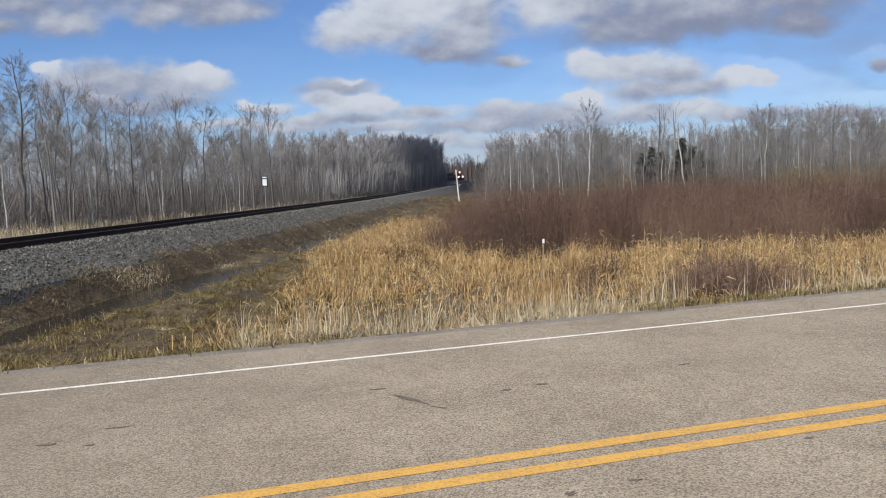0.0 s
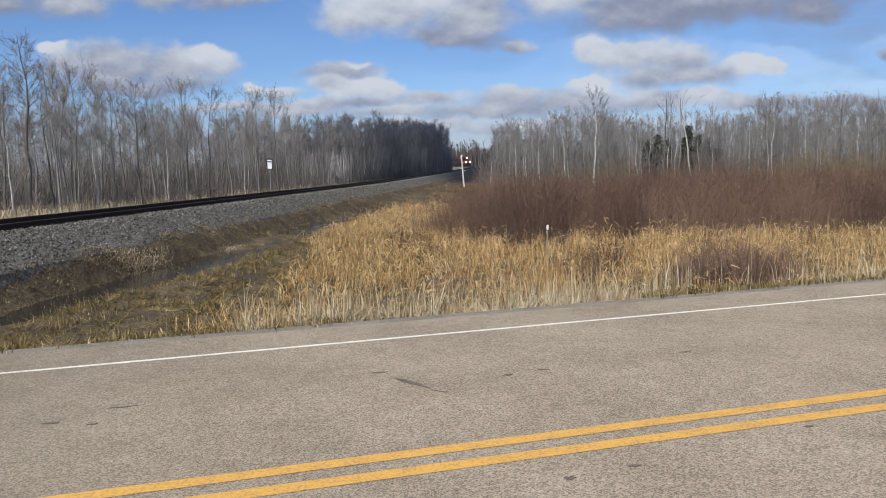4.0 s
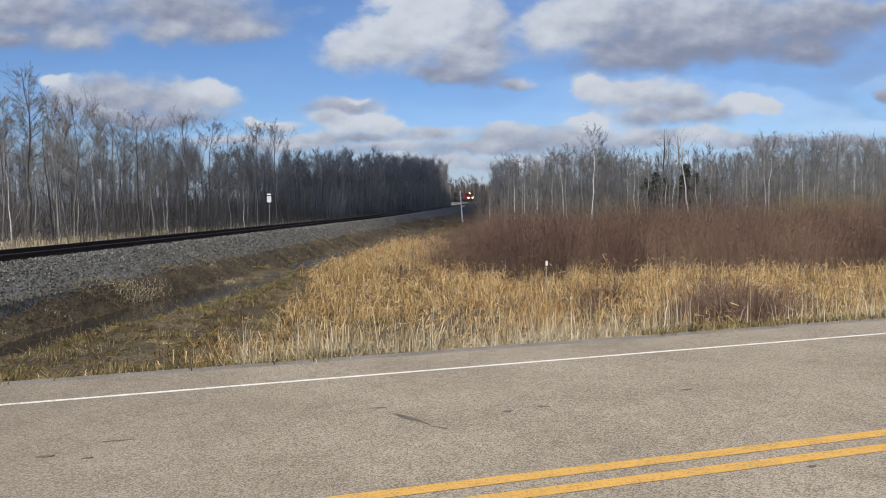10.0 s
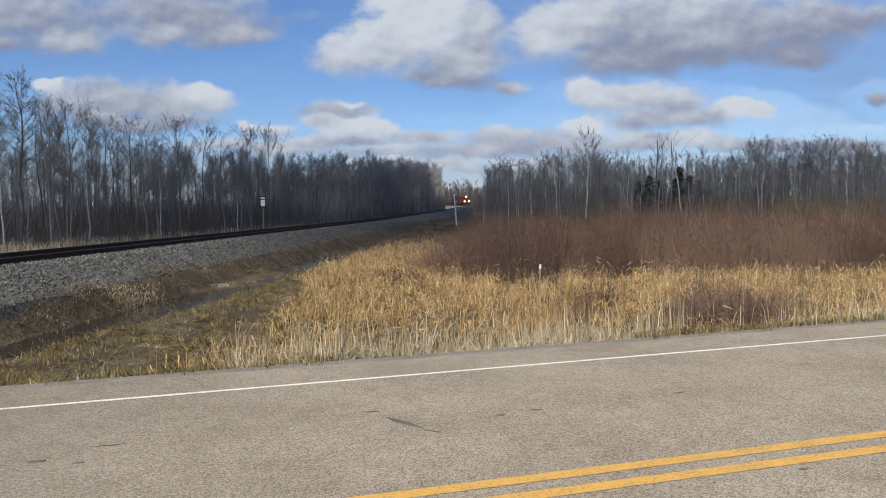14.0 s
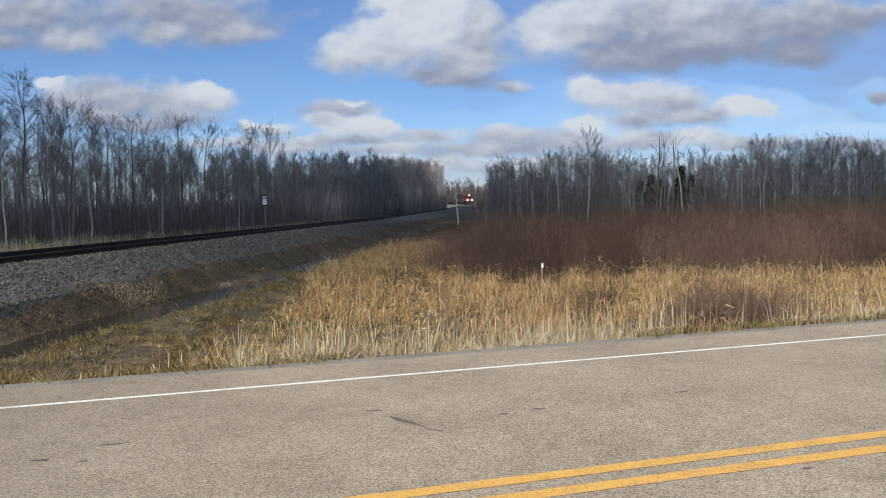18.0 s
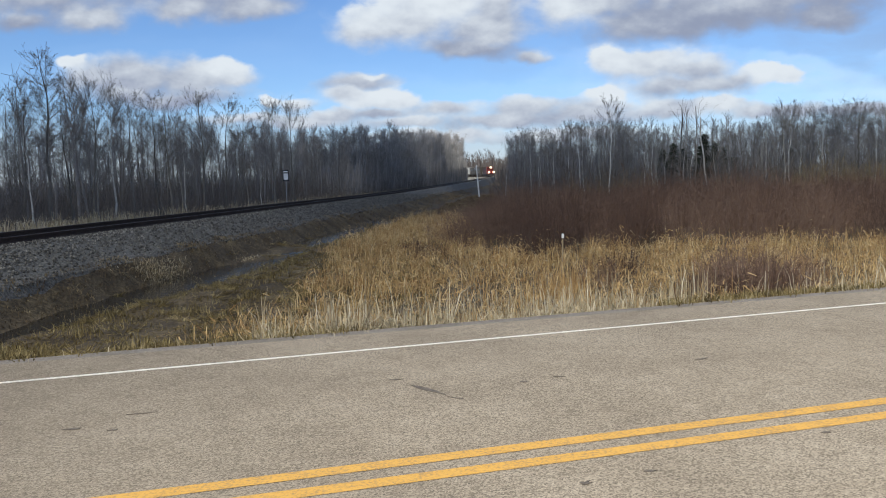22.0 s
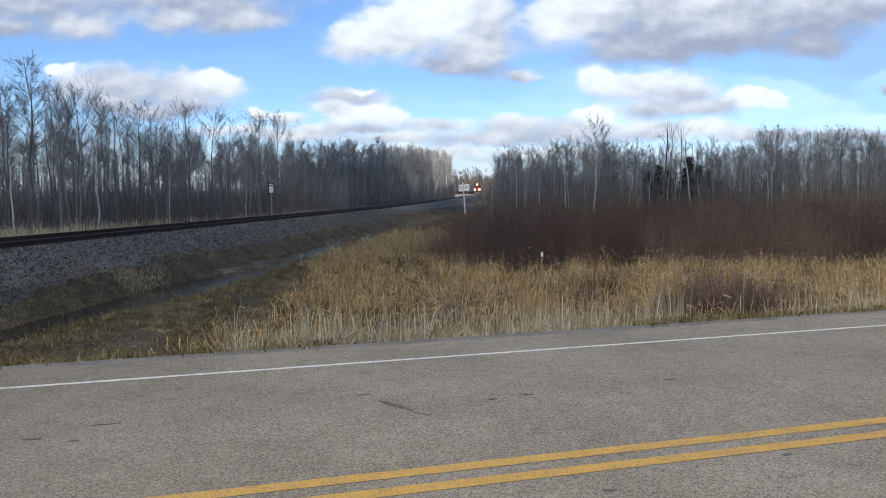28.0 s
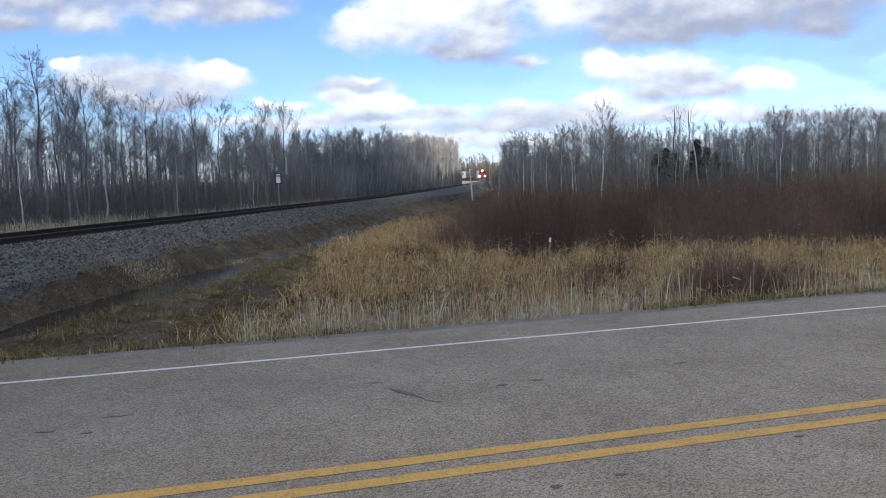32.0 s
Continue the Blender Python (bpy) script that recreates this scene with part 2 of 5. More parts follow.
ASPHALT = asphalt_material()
SHOULDER = material("gravel_shoulder", [(0.13, 0.108, 0.082), (0.21, 0.178, 0.14), (0.31, 0.265, 0.21)], 2.0, 45.0, bump=0.8, spread=0.6)
WHITE_LINE = material("white_road_paint", [(0.40, 0.36, 0.29), (0.77, 0.715, 0.59), (0.84, 0.785, 0.66)], 6.0, 60.0, 0.7, 0.3, spread=0.6)
YELLOW_LINE = material("yellow_road_paint", [(0.34, 0.22, 0.10), (0.64, 0.35, 0.072), (0.69, 0.39, 0.085)], 5.0, 50.0, 0.7, 0.3, spread=0.65)
TAR = material("tar", [(0.085, 0.067, 0.05), (0.19, 0.152, 0.115)], 9.0, 60.0, 0.7)
SOIL = material("marsh_soil", [(0.030, 0.021, 0.012), (0.085, 0.062, 0.032), (0.18, 0.133, 0.07)], 1.2, 14.0, bump=0.9, spread=0.5, depth=0.06)
BALLAST = material("ballast_bed", [(0.055, 0.050, 0.041), (0.125, 0.115, 0.096), (0.21, 0.195, 0.165)], 3.0, 22.0, bump=1.0, spread=0.75, depth=0.05)
STONE = material("ballast_stone", [(0.024, 0.022, 0.018), (0.064, 0.058, 0.047), (0.118, 0.108, 0.089), (0.26, 0.24, 0.20)], 0.7, 50.0, island=True, bump=0.4, single=0.8)
RUST = material("rusty_rail", [(0.020, 0.014, 0.011), (0.045, 0.028, 0.02)], 4.0, 40.0, 0.8)
RAILHEAD = material("worn_railhead", [(0.05, 0.042, 0.036), (0.10, 0.088, 0.078)], 4.0, 40.0, 0.6, 0.05, metal=0.5)
TIE = material("creosoted_wood", [(0.025, 0.018, 0.014), (0.06, 0.045, 0.035)], 4.0, 30.0, stretch=(0.2, 1, 1), per_object=0.3)
STRAW = material("pale_straw", [(0.25, 0.18, 0.092), (0.49, 0.39, 0.228), (0.75, 0.645, 0.46)], 0.5, 6.0, island=True, bump=0, translucent=0.25)
CATTAIL = material("golden_reeds", [(0.130, 0.072, 0.031), (0.385, 0.224, 0.086), (0.63, 0.428, 0.186), (0.80, 0.63, 0.365)], 2.2, 3.0, island=True, bump=0, translucent=0.25, single=0.42, spread=0.35)
GRASS = material("brown_green_grass", [(0.024, 0.017, 0.008), (0.105, 0.074, 0.027), (0.25, 0.185, 0.07), (0.50, 0.395, 0.19)], 2.6, 6.0, island=True, bump=0, translucent=0.2, single=0.3, spread=0.3)
DEADMAT = material("rusty_dead_grass", [(0.024, 0.016, 0.009), (0.085, 0.056, 0.03), (0.19, 0.135, 0.068), (0.42, 0.335, 0.185)], 0.8, 3.0, island=True, bump=0, single=0.35, spread=0.25)
DOGWOOD = material("red_brown_stems", [(0.045, 0.026, 0.020), (0.145, 0.086, 0.057), (0.280, 0.184, 0.123)], 1.0, 10.0, island=True, bump=0, per_object=0.62)
WILLOW = material("olive_willow_stems", [(0.12, 0.085, 0.04), (0.21, 0.155, 0.075), (0.31, 0.24, 0.12)], 1.0, 10.0, island=True, bump=0, per_object=0.4)
SAPLING = material("brown_grey_saplings", [(0.076, 0.065, 0.056), (0.134, 0.115, 0.100), (0.21, 0.186, 0.163)], 0.4, 10.0, island=True, bump=0)
BARK = material("aspen_bark", [(0.081, 0.071, 0.060), (0.155, 0.140, 0.120), (0.356, 0.333, 0.287)], 1.5, 18.0, stretch=(1, 1, 0.3), per_object=0.5)
TWIG = material("grey_twigs", [(0.122, 0.111, 0.100), (0.207, 0.190, 0.171), (0.305, 0.283, 0.254)], 1.0, 10.0, island=True, bump=0, per_object=0.25)
BIRCH = material("white_birch_bark", [(0.16, 0.14, 0.115), (0.52, 0.49, 0.43), (0.70, 0.67, 0.60)], 2.5, 14.0, stretch=(0.6, 0.6, 2.5), spread=0.45)
PALEBARK = material("pale_aspen_bark", [(0.14, 0.128, 0.105), (0.34, 0.32, 0.275), (0.52, 0.495, 0.43)], 2.0, 16.0, stretch=(0.7, 0.7, 1.6), spread=0.45, per_object=0.4)
SPRUCE = material("dark_spruce_needles", [(0.025, 0.032, 0.022), (0.065, 0.072, 0.045)], 2.0, 14.0, island=True, bump=0)
HORIZON = material("horizon_wood", [(0.055, 0.045, 0.042), (0.10, 0.084, 0.076), (0.15, 0.128, 0.115)], 0.05, 2.0, island=True, bump=0)
FARWOOD = material("far_wood", [(0.166, 0.151, 0.141), (0.280, 0.258, 0.241), (0.393, 0.366, 0.335)], 0.2, 4.0, island=True, bump=0)
SIGNWHITE = material("white_sign_paint", [(0.72, 0.72, 0.70), (0.82, 0.82, 0.80)], 4.0, 30.0, 0.5, 0.05)
SIGNBLACK = material("black_sign_paint", [(0.015, 0.015, 0.016), (0.03, 0.03, 0.032)], 4.0, 30.0, 0.5, 0.05)
GALV = material("galvanised_post", [(0.28, 0.28, 0.27), (0.42, 0.41, 0.40)], 4.0, 30.0, 0.5, 0.1, metal=0.6)
POSTWOOD = material("grey_brown_post_wood", [(0.16, 0.115, 0.065), (0.28, 0.205, 0.115), (0.40, 0.315, 0.19)], 3.0, 26.0, stretch=(1, 1, 0.2))
WEATHERED = material("weathered_wood", [(0.45, 0.42, 0.38), (0.68, 0.66, 0.61), (0.80, 0.78, 0.73)], 3.0, 26.0, stretch=(1, 1, 0.2))
LOCO_RED = material("locomotive_red", [(0.10, 0.011, 0.008), (0.15, 0.016, 0.012)], 1.0, 9.0, 0.55, 0.05)
# the hood's shaded side is put into this base colour, nearly black
LOCO_SHADED = material("locomotive_shaded_side", [(0.022, 0.013, 0.012), (0.045, 0.022, 0.019)], 1.0, 9.0, 0.6, 0.05)
LOCO_BLACK = material("locomotive_black", [(0.012, 0.012, 0.013), (0.03, 0.028, 0.026)], 1.0, 9.0, 0.5, 0.05)
DARKGLASS = material("cab_glass", [(0.012, 0.014, 0.016), (0.02, 0.022, 0.025)], 1.0, 5.0, 0.08, 0.0, spec=0.6)
STEEL = material("dirty_steel", [(0.04, 0.035, 0.03), (0.09, 0.075, 0.06)], 2.0, 15.0, 0.6, 0.1, metal=0.4)
CARWHITE = material("wagon_white", [(0.20, 0.20, 0.19), (0.38, 0.37, 0.35)], 0.6, 6.0, 0.6, 0.05)
CARDARK = material("wagon_lettering", [(0.05, 0.06, 0.07), (0.10, 0.11, 0.12)], 1.0, 9.0, 0.6, 0.05)


# for the added cloud: lets some sun through, so its shade is milder
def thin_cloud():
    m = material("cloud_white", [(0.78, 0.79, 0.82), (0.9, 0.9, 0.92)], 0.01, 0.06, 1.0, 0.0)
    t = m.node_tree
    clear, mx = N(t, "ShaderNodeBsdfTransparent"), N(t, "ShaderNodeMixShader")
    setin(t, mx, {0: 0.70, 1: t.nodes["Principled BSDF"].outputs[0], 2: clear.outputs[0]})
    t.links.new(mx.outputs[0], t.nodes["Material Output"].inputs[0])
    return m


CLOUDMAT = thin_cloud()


def glow(name, color, strength):
    m = bpy.data.materials.new(name)
    m.use_nodes = True
    setin(m.node_tree, m.node_tree.nodes["Principled BSDF"], {"Emission Color": (*color, 1), "Emission Strength": strength, "Base Color": (0.8, 0.75, 0.6, 1)})
    return m


HEADLIGHT = glow("headlight_lens", (1.0, 0.58, 0.33), 5.0)


def water_material():
    m = bpy.data.materials.new("ditch_water")
    m.use_nodes = True
    t = m.node_tree
    tc, nz, bp = N(t, "ShaderNodeTexCoord"), N(t, "ShaderNodeTexNoise"), N(t, "ShaderNodeBump")
    setin(t, nz, {"Vector": tc.outputs["Object"], "Scale": 3.5, "Detail": 3.0})
    setin(t, bp, {"Strength": 0.3, "Distance": 0.02, "Height": nz.outputs["Fac"]})
    setin(t, t.nodes["Principled BSDF"], {"Base Color": (0.02, 0.018, 0.014, 1), "Roughness": 0.12, "IOR": 1.33, "Normal": bp.outputs[0]})
    return m


WATER = water_material()


# ---- mesh helpers ----
def mesh(name, verts, faces, mat, smooth_faces=True):
    """A mesh from an array of points and an array of faces with equally many corners."""
    verts, faces = np.asarray(verts, np.float32).reshape(-1, 3), np.asarray(faces, np.int32)
    k = faces.shape[1]
    me = bpy.data.meshes.new(name)
    me.vertices.add(len(verts))
    me.vertices.foreach_set("co", verts.ravel())
    me.loops.add(faces.size)
    me.loops.foreach_set("vertex_index", faces.ravel())
    me.polygons.add(len(faces))
    me.polygons.foreach_set("loop_start", np.arange(0, faces.size, k, dtype=np.int32))
    me.polygons.foreach_set("use_smooth", np.full(len(faces), smooth_faces))
    me.update(calc_edges=True)
    me.materials.append(mat)
    return me


def part(name, bm, mat, parent=None, label="", smooth_faces=False, bevel=0.0):
    """Link a bmesh as one mesh object, under parent if given."""
    if bevel:
        bmesh.ops.bevel(bm, geom=bm.edges[:], offset=bevel, segments=2, affect="EDGES", profile=0.6)
    me = bpy.data.meshes.new(name)
    bmesh.ops.recalc_face_normals(bm, faces=bm.faces[:])
    bm.to_mesh(me)
    bm.free()
    if smooth_faces:
        for p in me.polygons:
            p.use_smooth = True
    me.materials.append(mat)
    ob = new(name, me)
    ob.parent = parent
    return tagged(ob, label)


def block(cx, cy, cz, sx, sy, sz, bm=None, turn=None):
    bm = bm or bmesh.new()
    m = Matrix.Translation((cx, cy, cz)) @ (turn or Matrix()) @ Matrix.Diagonal((sx, sy, sz, 1))
    bmesh.ops.create_cube(bm, size=1, matrix=m)
    return bm


def drum(center, axis, radius, length, bm=None, sides=16, radius2=None):
    bm = bm or bmesh.new()
    m = Matrix.Translation(center) @ Vector(axis).to_track_quat("Z", "Y").to_matrix().to_4x4()
    bmesh.ops.create_cone(bm, cap_ends=True, segments=sides, radius1=radius, radius2=radius if radius2 is None else radius2, depth=length, matrix=m)
    return bm


def empty(name, m, label, category, group=""):
    ob = new(name)
    ob.empty_display_size = 0.2
    ob.matrix_basis = m
    return tagged(ob, label, category, group)


def sticks(a, b, r0, r1, rng, bend=0.0, sides=3, rings=2):
    """Tapered sticks from points a to points b, slightly bent: points and four-cornered faces."""
    a, b = np.asarray(a, float), np.asarray(b, float)
    n = len(a)
    r0, r1 = np.broadcast_to(r0, n), np.broadcast_to(r1, n)
    d = b - a
    length = np.linalg.norm(d, axis=1, keepdims=True) + 1e-9
    d = d / length
    ref = np.where(np.abs(d[:, 2:3]) > 0.9, np.array([[1.0, 0, 0]]), np.array([[0, 0, 1.0]]))
    s = np.cross(d, ref)
    s /= np.linalg.norm(s, axis=1, keepdims=True)
    q = np.cross(d, s)
    off = (rng.standard_normal((n, 1)) * s + rng.standard_normal((n, 1)) * q) * length * bend
    V = np.zeros((n, rings + 1, sides, 3))
    for i in range(rings + 1):
        f = i / rings
        c = a + (b - a) * f + off * (4 * f * (1 - f))
        r = (r0 * (1 - f) + r1 * f)[:, None]
        for j in range(sides):
            g = 2 * math.pi * j / sides
            V[:, i, j] = c + (math.cos(g) * s + math.sin(g) * q) * r
    base = []
    for i in range(rings):
        for j in range(sides):
            k = (j + 1) % sides
            base.append((i * sides + j, i * sides + k, (i + 1) * sides + k, (i + 1) * sides + j))
    F = (np.array(base)[None] + (np.arange(n) * (rings + 1) * sides)[:, None, None]).reshape(-1, 4)
    return V.reshape(-1, 3), F


def slivers(a, b, width, rng):
    """The finest twigs: one narrow tapering face each."""
    n = len(a)
    side = np.cross(b - a, rng.standard_normal((n, 3)))
    side *= np.broadcast_to(width, n)[:, None] / 2 / (np.linalg.norm(side, axis=1, keepdims=True) + 1e-9)
    V = np.stack([a - side, a + side, b + side * 0.45, b - side * 0.45], 1)
    return V.reshape(-1, 3), np.arange(4 * n).reshape(-1, 4)


def blades(p, height, width, lean, rng, curl=0.5):
    """Narrow tapering blades, two faces each, rooted at points p."""
    n = len(p)
    yaw, way = rng.uniform(0, 2 * math.pi, n), rng.uniform(0, 2 * math.pi, n)
    side = np.stack([np.cos(yaw), np.sin(yaw), np.zeros(n)], 1) * (np.broadcast_to(width, n)[:, None] / 2)
    to = np.stack([np.cos(way), np.sin(way), np.zeros(n)], 1) * (np.broadcast_to(lean, n)[:, None])
    h = np.broadcast_to(height, n)[:, None]
    up = np.array([[0, 0, 1.0]])
    mid = p + up * h * 0.6 + to * h * 0.6 * (1 - curl)
    fall = np.clip(1.0 - 0.5 * np.linalg.norm(to, axis=1, keepdims=True), 0.3, 1)
    tip = p + up * h * fall + to * h
    V = np.stack([p - side, p + side, mid + side * 0.8, mid - side * 0.8, tip + side * 0.2, tip - side * 0.2], 1)
    F = (np.array([[0, 1, 2, 3], [3, 2, 4, 5]])[None] + (np.arange(n) * 6)[:, None, None]).reshape(-1, 4)
    return V.reshape(-1, 3), F


def join(pieces):
    V, F, n = [], [], 0
    for v, f in pieces:
        V.append(v)
        F.append(np.asarray(f) + n)
        n += len(v)
    return np.concatenate(V), np.concatenate(F)


# ---- the plan: road and track ----
ROAD_U, ROAD_N = np.array([0.949, 0.314]), np.array([-0.314, 0.949])
TRACK0, HEAD = np.array([-11.70, 0.0]), radians(3.8)
CURVE_START, CURVE_R, CURVE_END = 362.0, 100.0, 447.0
RAIL_TOP = 0.69
FIELD = -0.45


def track_at(s, w=0.0):
    """The point s metres along the track and w metres to its right, and its heading right of +y in radians."""
    k = min(max(s - CURVE_START, 0.0), CURVE_END - CURVE_START)
    p = TRACK0 + np.array([math.sin(HEAD), math.cos(HEAD)]) * min(s, CURVE_START)
    a = HEAD - k / CURVE_R
    if k > 0:
        c = p - CURVE_R * np.array([math.cos(HEAD), -math.sin(HEAD)])
        p = c + CURVE_R * np.array([math.cos(a), -math.sin(a)])
    p = p + np.array([math.sin(a), math.cos(a)]) * max(0.0, s - CURVE_END)
    return p + w * np.array([math.cos(a), -math.sin(a)]), a


def climb(s):
    """How much the line has risen s metres along."""
    f = max((s - 60.0) / 290.0, 0.0)
    return 1.9 * min(f, 1.25) ** 1.3


def beside(x, y):
    """Metres to the right of the straight track's centre line, and along it."""
    dx, dy = x - TRACK0[0], y - TRACK0[1]
    return dx * math.cos(HEAD) - dy * math.sin(HEAD), dx * math.sin(HEAD) + dy * math.cos(HEAD)


def step(x, lo, hi):
    f = np.clip((x - lo) / (hi - lo), 0, 1)
    return f * f * (3 - 2 * f)


def waves(x, y):
    """Small uneven relief, from -1 to 1."""
    return (np.sin(1.7 * x + 0.6 * y + 1.1 * np.sin(0.9 * y)) * np.sin(1.3 * y - 0.8 * x + 1.7 * np.sin(0.7 * x))
            + 0.6 * np.sin(4.1 * x + 1.2 * np.sin(2.7 * y)) * np.sin(3.3 * y + 0.9 * np.sin(3.1 * x))) / 1.6


def ground(x, y):
    x, y = np.asarray(x, float), np.asarray(y, float)
    n = x * ROAD_N[0] + y * ROAD_N[1]
    w, s = beside(x, y)
    near = step(s, 400, 340)
    z = FIELD + 0.05 * waves(x * 0.6, y * 0.6)
    mid = 3.95 + 0.2 * np.sin(0.35 * s) + np.clip(0.03 * (s - 24), 0, 1.2)
    ditch = step(np.abs(w - mid), 1.34, 0.6) * near * (0.8 + 0.4 * np.sin(0.42 * s + 0.1))
    z = z + 0.47 * step(w, 3.7, 2.6) * step(w, -3, 0) * near
    z = z + (0.10 * waves(x * 1.6, y * 1.6) + 0.04 * waves(x * 3.4, y * 3.1)) * step(w, 4.3, 5.4) * step(w, 11.0, 8.5)
    z = z - ditch * (0.24 + 0.09 * waves(x * 0.9, y * 0.8) + 0.08 * waves(x * 2.1 + 3, y * 1.3)) - 0.03 * step(w, 5.5, 6.5) * step(w, 9.5, 8.0) * near
    z = z + (1 - step(w, -7.5, -4.5)) * 0.55
    verge = step(n, 11.2, 8.5) * step(n, -2.0, 0.3)
    z = z * (1 - verge) + (-0.05) * verge
    z = z + hump(x, y) * step(n, 11.0, 8.4) * step(n, -3, 0)
    return z


def hump(x, y):
    """The road climbs to the level crossing."""
    e = np.asarray(x, float) * ROAD_U[0] + np.asarray(y, float) * ROAD_U[1]
    return (RAIL_TOP - 0.02) * step(-e, 5.0, 10.0) * step(-e, 18.0, 13.0)


def build_ground():
    xs = np.concatenate([[-3000, -1500, -700, -350, -180, -110], np.linspace(-70, -16, 28), np.linspace(-14, 24, 153), np.linspace(26, 80, 28), [110, 180, 350, 700, 1500, 3000]])
    ys = np.concatenate([[-3000, -1500, -600, -250, -120, -60, -35], np.linspace(-25, 3, 29), np.linspace(3.25, 32, 116), np.linspace(33, 90, 58), np.linspace(94, 200, 28), [240, 300, 360, 430, 520, 700, 1000, 1600, 3000]])
    X, Y = np.meshgrid(xs, ys)
    V = np.stack([X, Y, ground(X, Y)], -1).reshape(-1, 3)
    nx = len(xs)
    i = (np.arange(len(ys) - 1)[:, None] * nx + np.arange(nx - 1)[None]).ravel()
    ob = new("ground", mesh("ground", V, np.stack([i, i + 1, i + nx + 1, i + nx], 1), SOIL, True))
    tagged(ob, "dark brown marshy soil beside the road and railway", "ground", kind="structure")


def ribbon(name, n0, n1, z, mat, thick=0.0, e0=-60.0, e1=300.0, skew=0.0):
    """A strip along the road between two distances across it."""
    es = np.concatenate([np.linspace(e0, -4, 40), np.linspace(-2, 20, 12), np.linspace(30, e1, 12)])
    V, F = [], []
    for e in es:
        for n, dz in ((n0, 0.0), (n1, 0.0), (n1, -thick), (n0, -thick)):
            p = ROAD_U * e + ROAD_N * (n - skew * min(max(e, -12.0), 12.0))
            V.append((p[0], p[1], float(hump(*p)) + z + dz))
    for i in range(len(es) - 1):
        a, b = 4 * i, 4 * i + 4
        for j in range(4 if thick else 1):
            k = (j + 1) % 4
            F.append((a + j, a + k, b + k, b + j))
    return new(name, mesh(name, V, F, mat, False))


def build_road():
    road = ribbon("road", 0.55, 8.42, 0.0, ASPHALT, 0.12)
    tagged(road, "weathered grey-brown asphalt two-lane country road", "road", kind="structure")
    shoulder = ribbon("shoulder", 8.42, 8.66, -0.008, SHOULDER, 0.12)
    tagged(shoulder, "narrow grey gravelly road shoulder", "shoulder", kind="structure")
    other = ribbon("shoulder", -1.6, 0.55, -0.008, SHOULDER, 0.12)
    tagged(other, "narrow grey gravelly road shoulder", "shoulder", kind="structure")
    for name, n, half, mat, label in (("edge_line", 7.58, 0.031, WHITE_LINE, "worn white painted edge line"), ("edge_line", 1.05, 0.036, WHITE_LINE, "worn white painted edge line"),
                                      ("centre_line", 4.409, 0.062, YELLOW_LINE, "yellow painted centre line"), ("centre_line", 4.144, 0.062, YELLOW_LINE, "yellow painted centre line")):
        line = ribbon(name, n - half, n + half, 0.003, mat, skew=0.0151 if name == "centre_line" else 0.0)
        line.parent = road
        tagged(line, label)
    # dark tar marks on the lane
    rng = np.random.default_rng(5)
    for cx, cy, length, width, turn in ((-0.29, 6.08, 0.26, 0.045, -47), (-0.40, 6.21, 0.1, 0.036, -40), (-0.1, 5.86, 0.13, 0.014, -30), (-0.58, 6.45, 0.1, 0.018, 5),
                                        (0.455, 6.29, 0.055, 0.03, 10), (-2.42, 5.23, 0.055, 0.026, 8), (-2.72, 5.27, 0.09, 0.035, 12),
                                        (0.765, 6.43, 0.06, 0.028, 0), (-2.36, 5.62, 0.15, 0.013, 14), (2.23, 4.88, 0.05, 0.022, 15), 
                                        (2.08, 6.95, 0.09, 0.02, 22), (1.0, 4.28, 0.05, 0.028, 8), (0.62, 4.12, 0.05, 0.03, 30)):
        bm = bmesh.new()
        ring = []
        for k in range(14):
            g = 2 * math.pi * k / 14
            r = 1 + 0.3 * rng.standard_normal()
            ring.append(bm.verts.new((math.cos(g) * length * r, math.sin(g) * width * r + 0.1 * length * math.cos(g) ** 2, 0.0)))
        bm.faces.new(ring)
        top = bmesh.ops.extrude_face_region(bm, geom=bm.faces[:])
        bmesh.ops.translate(bm, vec=(0, 0, 0.003), verts=[v for v in top["geom"] if isinstance(v, bmesh.types.BMVert)])
        ob = part("tar_patch", bm, TAR, road)
        ob.scale = (0.6, 0.6, 1)
        ob.location, ob.rotation_euler = (cx, cy, 0.002), (0, 0, radians(turn))


def sweep(name, profile, mat, s_list, parent=None, closed=True, smooth_faces=False):
    V, F, k = [], [], len(profile)
    for s in s_list:
        for w, z in profile:
            p, _ = track_at(s, w)
            V.append((p[0], p[1], z + (climb(s) if z > 0 else 0.0)))
    for i in range(len(s_list) - 1):
        for j in range(k if closed else k - 1):
            a, b = i * k + j, i * k + (j + 1) % k
            F.append((a, b, b + k, a + k))
    ob = new(name, mesh(name, V, F, mat, smooth_faces))
    ob.parent = parent
    return ob


S_NEAR = list(np.arange(-60, 380, 4.0)) + list(np.arange(380, 560, 3.0))


